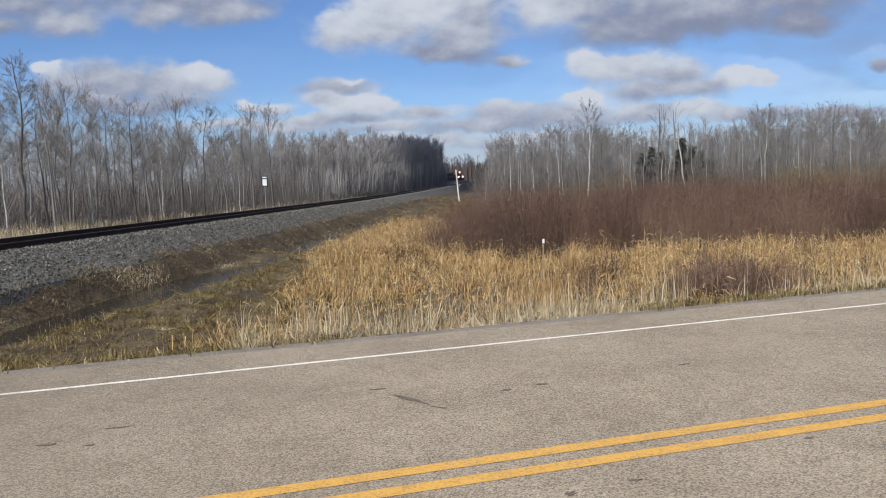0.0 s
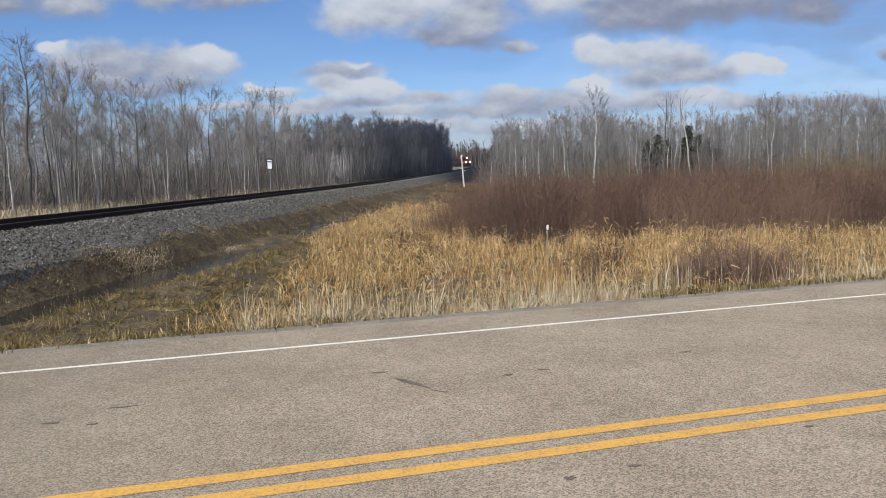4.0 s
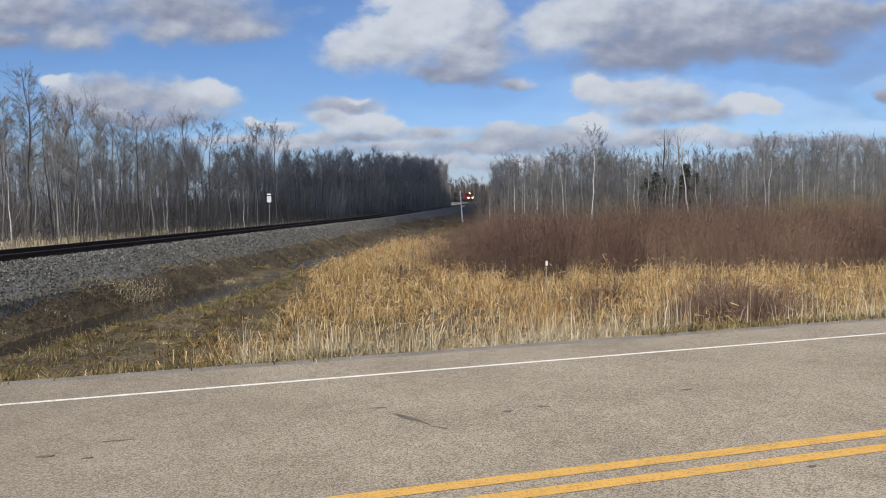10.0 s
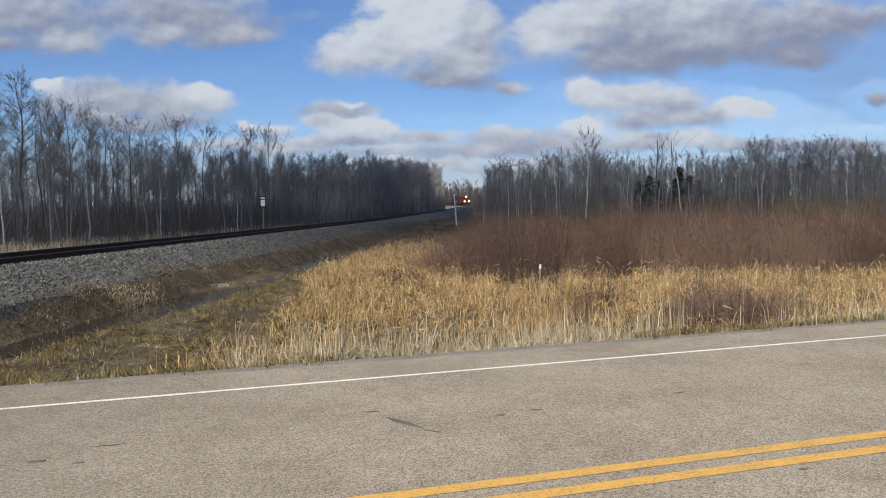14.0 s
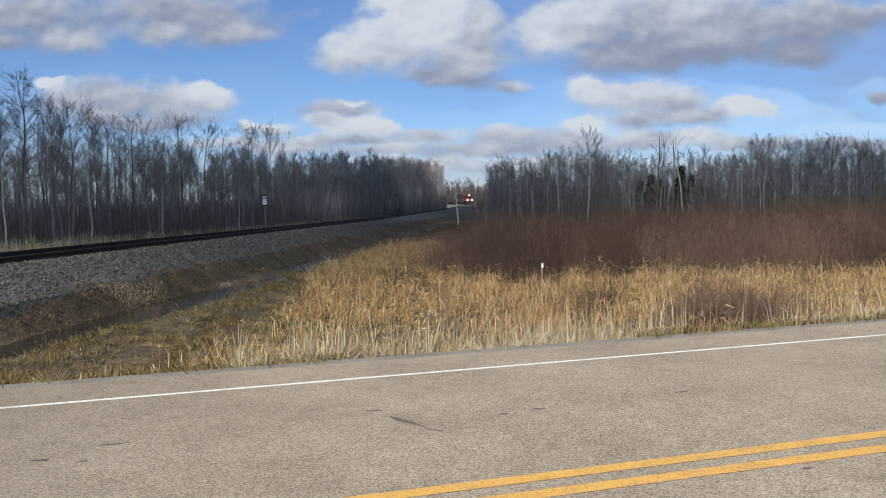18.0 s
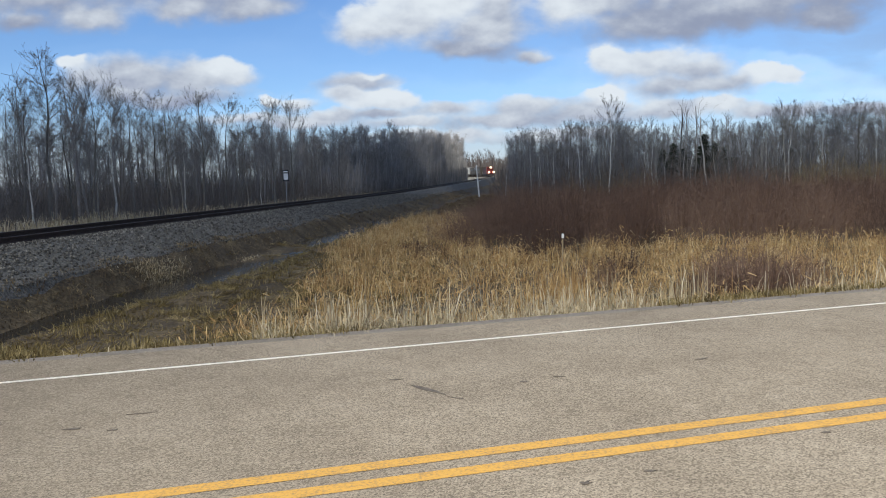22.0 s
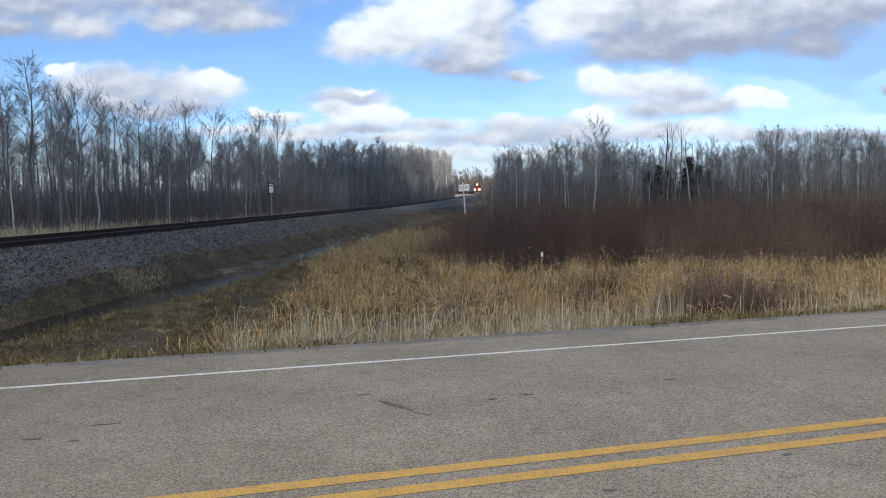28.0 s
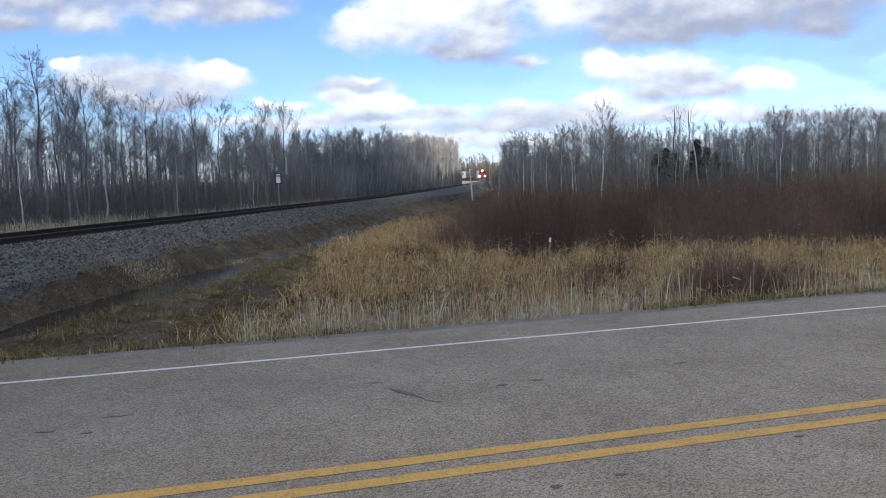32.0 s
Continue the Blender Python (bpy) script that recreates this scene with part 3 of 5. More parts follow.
def build_track():
    bed = sweep("ballast_bed", [(-4.6, -0.75), (-1.75, 0.51), (-1.4, 0.545), (1.4, 0.545), (1.75, 0.53), (2.75, 0.0), (3.0, -0.35), (3.2, -0.9)], BALLAST, S_NEAR)
    tagged(bed, "grey crushed stone railway embankment", "embankment", kind="structure")
    track = empty("railway_track", pose(0, 0, 0), "single railway track with dark rusty rails on wooden ties", "railway track")
    for side in (-0.755, 0.755):
        foot, z = 0.075, RAIL_TOP
        prof = [(-foot, z - 0.14), (foot, z - 0.14), (foot, z - 0.128), (0.012, z - 0.11), (0.012, z - 0.045), (0.037, z - 0.035), (0.037, z - 0.006), (0.02, z),
                (-0.02, z), (-0.037, z - 0.006), (-0.037, z - 0.035), (-0.012, z - 0.045), (-0.012, z - 0.11), (-foot, z - 0.128)]
        rail = sweep("rail", [(side + w, h) for w, h in prof], RUST, S_NEAR, track)
        tagged(rail, "dark rusty steel rail")
        sweep("railhead", [(side - 0.022, z + 0.001), (side + 0.022, z + 0.001)], RAILHEAD, S_NEAR, rail, False)
    tie = None
    for i in range(290):
        s = 7.0 + 0.52 * i
        p, a = track_at(s)
        if tie is None:
            bm = block(0, 0, 0, 2.62, 0.23, 0.18)
            tie = part("tie", bm, TIE, track, bevel=0.012)
        else:
            o = new("tie", tie.data)
            o.parent = track
            tie = o
        tie.matrix_basis = pose(p[0], p[1], RAIL_TOP - 0.228, 0, 0, -math.degrees(a) + random.uniform(-0.6, 0.6))
    # stones lying loose on the bed
    rng = np.random.default_rng(3)
    n = 30000
    s = 9 + 100 * rng.random(n) ** 1.8
    w = rng.uniform(0.95, 3.6, n) + np.where(rng.random(n) < 0.06, rng.uniform(0, 0.7, n), 0)
    z = np.interp(w, [0, 1.4, 1.75, 2.75, 3.0, 3.2], [0.545, 0.545, 0.53, 0.0, -0.35, -0.9])
    keep = w < 2.5 + 0.5 * rng.random(n) ** 1.5
    z = np.maximum(z, -0.02)
    s, w, z = s[keep], w[keep], z[keep]
    n = len(s)
    dirn = np.array([math.sin(HEAD), math.cos(HEAD)])
    rgt = np.array([math.cos(HEAD), -math.sin(HEAD)])
    c = TRACK0 + s[:, None] * dirn + w[:, None] * rgt
    size = rng.uniform(0.013, 0.034, n) * (1 + 0.012 * s)
    octa = np.array([(1, 0, 0), (-1, 0, 0), (0, 1, 0), (0, -1, 0), (0, 0, 1), (0, 0, -1)], float)
    V = octa[None] * rng.uniform(0.6, 1.25, (n, 6, 1)) * size[:, None, None]
    g = rng.uniform(0, 6.28, n)
    x, y = V[..., 0].copy(), V[..., 1].copy()
    V[..., 0], V[..., 1] = x * np.cos(g)[:, None] - y * np.sin(g)[:, None], x * np.sin(g)[:, None] + y * np.cos(g)[:, None]
    V += np.stack([c[:, 0], c[:, 1], z + 0.008], 1)[:, None]
    base = np.array([(0, 2, 4), (2, 1, 4), (1, 3, 4), (3, 0, 4), (2, 0, 5), (1, 2, 5), (3, 1, 5), (0, 3, 5)])
    F = (base[None] + (np.arange(n) * 6)[:, None, None]).reshape(-1, 3)
    tagged(new("ballast_stones", mesh("ballast_stones", V, F, STONE, False)), "grey crushed ballast stones on the embankment", "ballast", kind="stuff")


def build_water():
    s = np.arange(9, 46, 3.0)
    ob = sweep("water", [(2.9, -0.56), (9.4, -0.56)], WATER, s, None, False)
    tagged(ob, "dark still water in the ditch beside the embankment", "water", kind="structure")


build_ground()
build_road()
build_track()
build_water()


# ---- vegetation ----
def scatter(n, x0, x1, y0, y1, rng, ok):
    """Points of the plan inside a rectangle where ok(x, y, across, beside) holds."""
    x, y = rng.uniform(x0, x1, n), rng.uniform(y0, y1, n)
    w, s = beside(x, y)
    keep = ok(x, y, x * ROAD_N[0] + y * ROAD_N[1], w)
    x, y = x[keep], y[keep]
    return np.stack([x, y, ground(x, y) - 0.02], 1)


def stuff(name, pieces, mat, label, category):
    V, F = join(pieces) if isinstance(pieces, list) else pieces
    return tagged(new(name, mesh(name, V, F, mat)), label, category, kind="stuff")


def build_reeds():
    rng = np.random.default_rng(11)
    inview = lambda x, y: np.abs(x) < 0.62 * y + 2.5
    # pale broken stalks along the road's edge, thickest before the reed stand
    p = scatter(110000, -9, 17, 5, 18, rng, lambda x, y, n, w: (n > 8.85 + 0.3 * waves(x * 2.3, y * 2.3)) & (n < 10.9 + 0.6 * waves(x, y)) & inview(x, y)
                & (x > -2.2 + 0.6 * waves(x, y)) & (rng.random(len(x)) < (0.5 + 0.5 * waves(x * 1.3, y * 1.3)) * np.interp(x, [2.6, 3.3, 5.0, 5.5], [1.0, 0.12, 0.12, 0.6])))[:15000]
    n = len(p)
    clump = 0.75 + 0.35 * waves(p[:, 0] * 1.7, p[:, 1] * 1.7) + 0.3 * waves(p[:, 0] * 4.3 + 1, p[:, 1] * 3.1)
    stalk = blades(p, (0.08 + 0.72 * rng.random(n) ** 1.7) * clump, rng.uniform(0.004, 0.014, n), np.abs(rng.normal(0, 0.24, n)) + np.where(rng.random(n) < 0.2, rng.uniform(0, 0.8, n), 0), rng, 0.3)
    k = n // 2
    broken = blades(p[:k], rng.uniform(0.08, 0.34, k), rng.uniform(0.006, 0.016, k), rng.uniform(0.4, 1.7, k), rng, 0.2)
    p = scatter(50000, -9, 17, 5, 18, rng, lambda x, y, n, w: (n > 8.46 + 0.13 * waves(x * 3.1, y * 3.1) + 0.1 * waves(x * 7.3, y * 6.1)) & (n < 9.5) & inview(x, y)
                & (rng.random(len(x)) < np.interp(x, [-4.0, -2.0], [0.3, 1.0]) * (0.5 + 0.6 * waves(x * 2.2, y * 2.2))))[:13000]
    q = scatter(60000, 2.5, 12, 8, 16, rng, lambda x, y, n, w: (n > 8.55 + 0.15 * waves(x * 3, y * 3)) & (n < 10.4) & inview(x, y) & (rng.random(len(x)) < 0.7 + 0.5 * waves(x * 1.5, y * 1.5)))[:9000]
    n = len(q)
    verge = blades(q, rng.uniform(0.04, 0.2, n), rng.uniform(0.005, 0.012, n), np.abs(rng.normal(0, 0.9, n)), rng, 0.5)
    n = len(p)
    short = blades(p, rng.uniform(0.03, 0.15, n), rng.uniform(0.004, 0.011, n), np.abs(rng.normal(0, 0.8, n)), rng, 0.4)
    # clusters of tall pale stalks that stand above the rest
    spikes = []
    for x, y, wide, many, tall in ((3.42, 11.9, 0.12, 22, 0.85), (3.15, 11.7, 0.12, 16, 0.6), (1.5, 11.0, 0.08, 14, 0.62), (-0.9, 10.6, 0.6, 24, 0.55), (-2.1, 10.3, 0.5, 24, 0.5), (0.6, 11.4, 0.6, 22, 0.5), (2.5, 11.8, 0.5, 22, 0.55)):
        q = np.column_stack([rng.normal(x, wide, many), rng.normal(y, 0.25, many), np.zeros(many)])
        q[:, 2] = ground(q[:, 0], q[:, 1]) - 0.02
        spikes.append(blades(q, tall * rng.uniform(0.5, 1.05, many), rng.uniform(0.009, 0.018, many), np.abs(rng.normal(0, 0.16, many)), rng, 0.2))
    stuff("straw_stalks", [stalk, broken, short] + spikes, STRAW, "pale broken straw stalks along the road's edge", "dry grass")
    # golden reeds behind
    p = scatter(400000, -12, 30, 9, 46, rng, lambda x, y, n, w: (n > 9.9 + 0.8 * waves(x, y)) & (((x - 4.6) / 1.15) ** 2 + ((y - 13.0) / 1.1) ** 2 > 0.3 + 1.4 * rng.random(len(x)) ** 2) & (w > np.interp(y, [14, 18, 20.5, 23, 30, 46], [7.7, 7.4, 6.9, 6.0, 5.9, 6.0]) + 0.45 * waves(x * 0.8, y * 0.8)) & inview(x, y)
                & (y < 22.3 + 1.8 * waves(x * 0.5, y * 0.3) + 1.5 * waves(x * 1.4 + 1, y * 0.4) + np.clip((10.8 - w) * 9, 0, 22)) & (rng.random(len(x)) < 0.5 + 0.4 * waves(x * 1.1, y * 1.1) + 0.4 * waves(x * 3.2 + 2, y * 2.2)))[:66000]
    n = len(p)
    big = 1 + 0.012 * p[:, 1]
    tall = (0.1 + 0.6 * rng.random(n) ** 1.3) * (0.8 + 0.4 * waves(p[:, 0] * 0.9, p[:, 1] * 0.9) + 0.3 * waves(p[:, 0] * 3.2 + 2, p[:, 1] * 2.2)) * (0.7 + 0.35 * step(p[:, 1], 11, 17))
    reed = blades(p, tall, rng.uniform(0.004, 0.0115, n) * big, np.abs(rng.normal(0, 0.55, n)) + np.where(rng.random(n) < 0.4, 0.8, 0), rng, 0.55)
    k = 2 * n // 3
    q = p[:k] + np.column_stack([rng.normal(0, 0.1, k), rng.normal(0, 0.1, k), tall[:k] * rng.uniform(0.25, 1.0, k)])
    g = rng.uniform(0, 6.28, k)
    L = rng.uniform(0.04, 0.16, k)
    # a thicker clump round the marker's foot
    root = np.column_stack([rng.normal(1.7, 0.22, 260), rng.normal(13.9, 0.2, 260), np.zeros(260)])
    root[:, 2] = ground(root[:, 0], root[:, 1]) - 0.02
    clump = blades(root, rng.uniform(0.3, 0.72, 260), rng.uniform(0.006, 0.014, 260), np.abs(rng.normal(0, 0.4, 260)), rng, 0.5)
    bent = slivers(q, q + np.column_stack([np.cos(g) * L, np.sin(g) * L, rng.uniform(-0.2, 0.08, k)]), 0.013 * big[:k], rng)
    stuff("cattail_reeds", [reed, bent, clump], CATTAIL, "golden brown dead cattail reeds in the marsh", "reeds")
    # low tangled grass between the ditch and the road, on hummocks and along the embankment's foot
    p = scatter(520000, -16, 10, 6, 44, rng, lambda x, y, n, w: (n > 8.5) & (w > 4.45 + 0.45 * waves(x * 0.9, y * 0.9)) & (w < 10.5) & inview(x, y)
                & (rng.random(len(x)) < (0.5 + 0.95 * waves(x * 2 + 1, y * 2.4)) * np.interp(y, [14, 40], [1.0, 0.35])) & ((w < 9) | (x < -0.5)))
    p = p[p[:, 2] > -0.57][:62000]
    n = len(p)
    low = blades(p, rng.uniform(0.05, 0.19, n) * (0.6 + 0.9 * waves(p[:, 0] * 2 + 1, p[:, 1] * 2.4)), rng.uniform(0.006, 0.015, n), np.abs(rng.normal(0, 1.0, n)), rng, 0.6)
    p = scatter(700000, -16, 3, 8, 46, rng, lambda x, y, n, w: (w > 2.62 + 0.3 * waves(x * 0.7, y * 0.5)) & (w < 3.5) & (n > 9) & inview(x, y)
                & (rng.random(len(x)) < (0.45 + 0.7 * waves(x * 1.2, y * 0.9)) * np.interp(y, [18, 46], [1.0, 0.4])))[:40000]
    w, s = beside(p[:, 0], p[:, 1])
    p[:, 2] = np.maximum(p[:, 2], np.interp(w, [1.75, 2.75, 3.0, 3.2], [0.52, 0.0, -0.35, -0.9])) - 0.01
    p = p[p[:, 2] > -0.6]
    c = scatter(5200, -16, 6, 8, 40, rng, lambda x, y, n, w: (n > 8.7) & (w > 3.2) & (w < 9.6) & inview(x, y) & ((w > 4.4) | (rng.random(len(x)) < 0.25)))[:1500]
    w, s = beside(c[:, 0], c[:, 1])
    c[:, 2] = np.maximum(c[:, 2], np.interp(w, [1.75, 2.75, 3.0, 3.2], [0.52, 0.0, -0.35, -0.9]))
    c = c[c[:, 2] > -0.56]
    k = 60
    m = len(c) * k
    g, r = rng.uniform(0, 6.28, m), rng.uniform(0.0, 0.24, m)
    root = np.repeat(c, k, 0) + np.column_stack([np.cos(g) * r, np.sin(g) * r, 0 * r])
    L = np.repeat(0.05 + 0.16 * rng.random(len(c)) ** 1.5, k) * rng.uniform(0.6, 1.2, m)
    tip = root + np.column_stack([np.cos(g) * L * 0.9, np.sin(g) * L * 0.9, L * rng.uniform(0.0, 0.75, m)])
    tussock = slivers(root, tip, 0.009, rng)
    n = len(p)
    foot = blades(p, rng.uniform(0.03, 0.12, n), rng.uniform(0.006, 0.018, n), np.abs(rng.normal(0, 1.6, n)), rng, 0.6)
    q = scatter(200000, -9, 4, 36, 105, rng, lambda x, y, n, w: (w > 5.4) & (w < 10.5) & inview(x, y) & (rng.random(len(x)) < 0.65 + 0.6 * waves(x * 0.8, y * 0.5)))[:15000]
    n = len(q)
    distant = blades(q, rng.uniform(0.08, 0.3, n), rng.uniform(0.018, 0.045, n), np.abs(rng.normal(0, 0.9, n)), rng, 0.5)
    q = scatter(260000, -12, 4, 40, 130, rng, lambda x, y, n, w: (w > 2.6 + 0.4 * waves(x * 0.5, y * 0.3)) & (w < 4.4) & (rng.random(len(x)) < 0.55 + 0.7 * waves(x * 0.7, y * 0.35)))[:9000]
    w, s = beside(q[:, 0], q[:, 1])
    q[:, 2] = np.maximum(q[:, 2], np.interp(w, [1.75, 2.75, 3.0, 3.2], [0.52, 0.0, -0.35, -0.9])) - 0.01
    n = len(q)
    rough = blades(q, rng.uniform(0.03, 0.15, n), rng.uniform(0.02, 0.05, n), np.abs(rng.normal(0, 1.4, n)), rng, 0.6)
    p = scatter(40000, -12, 0, 10, 42, rng, lambda x, y, n, w: (w > 3.1) & (w < 5.6) & (n > 9.5) & inview(x, y) & (rng.random(len(x)) < 0.45 + 0.8 * waves(x * 1.3, y * 1.1)))[:5200]
    p[:, 2] = np.maximum(p[:, 2], -0.6)
    n = len(p)
    wet = blades(p, rng.uniform(0.05, 0.15, n), rng.uniform(0.005, 0.012, n), np.abs(rng.normal(0, 1.0, n)), rng, 0.5)
    # a few pale tufts on the bank
    tuft = []
    for x, y, wide, many in ((-7.35, 18.5, 0.45, 620), (-7.2, 19.4, 0.45, 300), (-6.5, 23.5, 0.4, 140)):
        q = np.array([[x, y, 0.0]]) + np.column_stack([rng.normal(0, 0.14, many), rng.normal(0, wide, many), np.zeros(many)])
        w, s = beside(q[:, 0], q[:, 1])
        q[:, 2] = np.maximum(ground(q[:, 0], q[:, 1]), np.interp(w, [1.75, 2.75, 3.0, 3.2], [0.52, 0.0, -0.35, -0.9])) - 0.01
        tuft.append(blades(q, rng.uniform(0.04, 0.14, many), rng.uniform(0.006, 0.013, many), np.abs(rng.normal(0, 1.7, many)), rng, 0.6))
    stuff("bank_tufts", tuft, STRAW, "pale straw tufts on the foot of the embankment", "dry grass")
    stuff("bank_grass", [foot, wet, distant, rough], DEADMAT, "dark rusty brown dead grass on the foot of the embankment", "dead grass")
    stuff("low_grass", [low, tussock, verge], GRASS, "matted brown and dull green grass by the ditch", "grass")
    # dry grass strip behind the track
    p = scatter(500000, -60, 10, 12, 150, rng, lambda x, y, n, w: (w < -3.6) & (w > -9.0 + 1.0 * waves(x, y)) & (np.abs(x) < 0.62 * y + 4)
                & (rng.random(len(x)) < np.interp(y, [20, 33, 45, 90], [1.0, 0.8, 0.15, 0.05])))[:20000]
    w, s = beside(p[:, 0], p[:, 1])
    p[:, 2] = np.maximum(p[:, 2], np.interp(w, [-9, -4.6, -1.75], [-0.75, -0.75, 0.56]))
    n = len(p)
    strip = blades(p, rng.uniform(0.2, 0.7, n) * (1 + 0.5 * waves(p[:, 0] * 0.8, p[:, 1] * 0.8)), rng.uniform(0.010, 0.024, n), np.abs(rng.normal(0, 0.8, n)), rng, 0.6)
    stuff("trackside_grass", strip, STRAW, "pale dry grass along the far side of the track", "dry grass")


def boughs(a, d, length, lift, r0, r1, sides=3, rings=3):
    """Tapered boughs that set out from points a along d and curve upwards."""
    n = len(a)
    ref = np.where(np.abs(d[:, 2:3]) > 0.9, np.array([[1.0, 0, 0]]), np.array([[0, 0, 1.0]]))
    s = np.cross(d, ref)
    s /= np.linalg.norm(s, axis=1, keepdims=True)
    q = np.cross(d, s)
    V = np.zeros((n, rings + 1, sides, 3))
    for i in range(rings + 1):
        f = i / rings
        c = along(a, d, length, lift, np.full((n, 1), f))[:, 0]
        r = (np.broadcast_to(r0, n) * (1 - f) + np.broadcast_to(r1, n) * f)[:, None]
        for j in range(sides):
            g = 2 * math.pi * j / sides
            V[:, i, j] = c + (math.cos(g) * s + math.sin(g) * q) * r
    base = [(i * sides + j, i * sides + (j + 1) % sides, (i + 1) * sides + (j + 1) % sides, (i + 1) * sides + j) for i in range(rings) for j in range(sides)]
    F = (np.array(base)[None] + (np.arange(n) * (rings + 1) * sides)[:, None, None]).reshape(-1, 4)
    return V.reshape(-1, 3), F


def along(a, d, length, lift, f):
    """Points at the fractions f (one row a bough) of curved boughs."""
    L = np.broadcast_to(length, len(a))[:, None]
    P = a[:, None] + d[:, None] * (L * f)[..., None]
    P[..., 2] += lift * L * f * f
    return P


def turned(d, count, spread, rise, rng):
    """Directions that branch off from d, count of them each."""
    out = np.repeat(d, count, 0) + rng.normal(0, spread, (len(d) * count, 3))
    out[:, 2] += rise
    return out / np.linalg.norm(out, axis=1, keepdims=True)


def tree_parts(rng, height, radius, limbs=24, start=0.35, spread=0.17, steep=0.0, twigs=6, fine=5, finest=3, taper=0.9):
    """Trunk and crown of a bare tree, in four orders of branches: two pairs of points and faces."""
    k = 9
    z = np.linspace(0, 1, k)
    sway = np.cumsum(rng.normal(0, 0.009, (k, 2)), 0) * height
    sway -= sway[0]
    P = np.column_stack([sway, z * height * 0.97])
    R = radius * (1 - taper * z ** 0.9) * np.where(z == 0, 1.3, 1.0)
    sides = 7
    V = np.zeros((k, sides, 3))
    for j in range(sides):
        g = 2 * math.pi * j / sides
        V[:, j] = P + np.column_stack([np.cos(g) * R, np.sin(g) * R, 0 * R])
    F = [(i * sides + j, i * sides + (j + 1) % sides, (i + 1) * sides + (j + 1) % sides, (i + 1) * sides + j) for i in range(k - 1) for j in range(sides)]
    trunk = (V.reshape(-1, 3), np.array(F))
    h = np.sort(start + (0.96 - start) * rng.random(limbs) ** 0.9)
    u = (h - start) / (1 - start)
    a = np.column_stack([np.interp(h, z, P[:, i]) for i in range(3)])
    g = np.arange(limbs) * 2.4 + rng.normal(0, 0.5, limbs)
    tilt = np.radians(np.clip(66 - 36 * u - 25 * steep + rng.normal(0, 10, limbs), 8, 88))
    d = np.column_stack([np.sin(tilt) * np.cos(g), np.sin(tilt) * np.sin(g), np.cos(tilt)])
    length = height * spread * 1.9 * (u + 0.15) ** 0.45 * (1.04 - u) ** 0.8 * rng.uniform(0.65, 1.2, limbs) / np.maximum(np.sin(tilt), 0.55)
    length = np.minimum(length, (height * 1.0 - a[:, 2]) / (np.cos(tilt) + 0.2) + 0.12)
    lift = 0.16
    r = np.minimum(np.interp(h, z, R) * 0.45, 0.012 + 0.012 * length)
    crown = [boughs(a, d, length, lift, r, r * 0.25)]
    f = rng.uniform(0.18, 1.0, (limbs, twigs))
    ta = along(a, d, length, lift, f).reshape(-1, 3)
    td = turned(d, twigs, 0.42, 0.16, rng)
    tl = np.repeat(length, twigs) * (0.62 - 0.25 * f.ravel()) * rng.uniform(0.6, 1.2, len(ta))
    crown.append(boughs(ta, td, tl, 0.14, 0.008, 0.003, 3, 2))
    f = rng.uniform(0.12, 1.0, (len(ta), fine))
    ua = along(ta, td, tl, 0.14, f).reshape(-1, 3)
    ud = turned(td, fine, 0.5, 0.14, rng)
    ul = np.repeat(tl, fine) * (0.7 - 0.25 * f.ravel()) * rng.uniform(0.6, 1.2, len(ua))
    crown.append(slivers(ua, ua + ud * ul[:, None], 0.0095, rng))
    if finest:
        f = rng.uniform(0.2, 1.0, (len(ua), finest))
        wa = (ua[:, None] + (ud * ul[:, None])[:, None] * f[..., None]).reshape(-1, 3)
        wd = turned(ud, finest, 0.55, 0.12, rng)
        wl = np.repeat(ul, finest) * rng.uniform(0.4, 0.8, len(wa))
        crown.append(slivers(wa, wa + wd * wl[:, None], 0.0068, rng))
    return trunk, join(crown)


def tree_models(name, count, seed, bark, label, category, group, thick=0.085, **shape):
    rng = np.random.default_rng(seed)
    made = []
    for _ in range(count):
        trunk, crown = tree_parts(rng, 8.0 * rng.uniform(0.95, 1.05), thick * rng.uniform(0.8, 1.2), **shape)
        made.append((mesh("trunk", *trunk, bark, True), mesh("crown", *crown, TWIG)))
    return name, made, label, category, group


def plant(model, i, x, y, scale, lean=0.0, toward=0.0, z=None, wide=1.0, label=""):
    name, made, text, category, group = model
    trunk, crown = made[i % len(made)]
    z = float(ground(x, y)) - 0.05 if z is None else z
    m = pose(x, y, z, lean * math.cos(toward), lean * math.sin(toward), random.uniform(0, 360)) @ Matrix.Diagonal((scale * wide, scale * wide, scale, 1))
    root = empty(name, m, label or text, category, group)
    for kind, me in (("trunk", trunk), ("crown", crown)):
        o = new(kind, me)
        o.parent = root
    return root


ASPEN = tree_models("aspen_tree", 8, 21, BARK, "slender bare grey aspen tree in the trackside wood", "tree", "bare trees of the wood", limbs=26, start=0.24, spread=0.165, steep=-0.12)
PALE = tree_models("aspen_tree", 4, 27, PALEBARK, "slender bare aspen tree with a pale trunk", "tree", "bare trees of the wood", thick=0.075, limbs=24, start=0.32, spread=0.15)
VASE = tree_models("aspen_tree", 3, 26, BARK, "bare grey aspen tree with a fan-shaped crown", "tree", "bare trees of the wood", limbs=22, start=0.34, spread=0.2, steep=0.45)
TALL = tree_models("aspen_tree", 2, 22, BARK, "tall bare aspen tree standing above the wood", "tree", "bare trees of the wood", thick=0.1, limbs=44, start=0.32, spread=0.125, steep=-0.45, twigs=6)
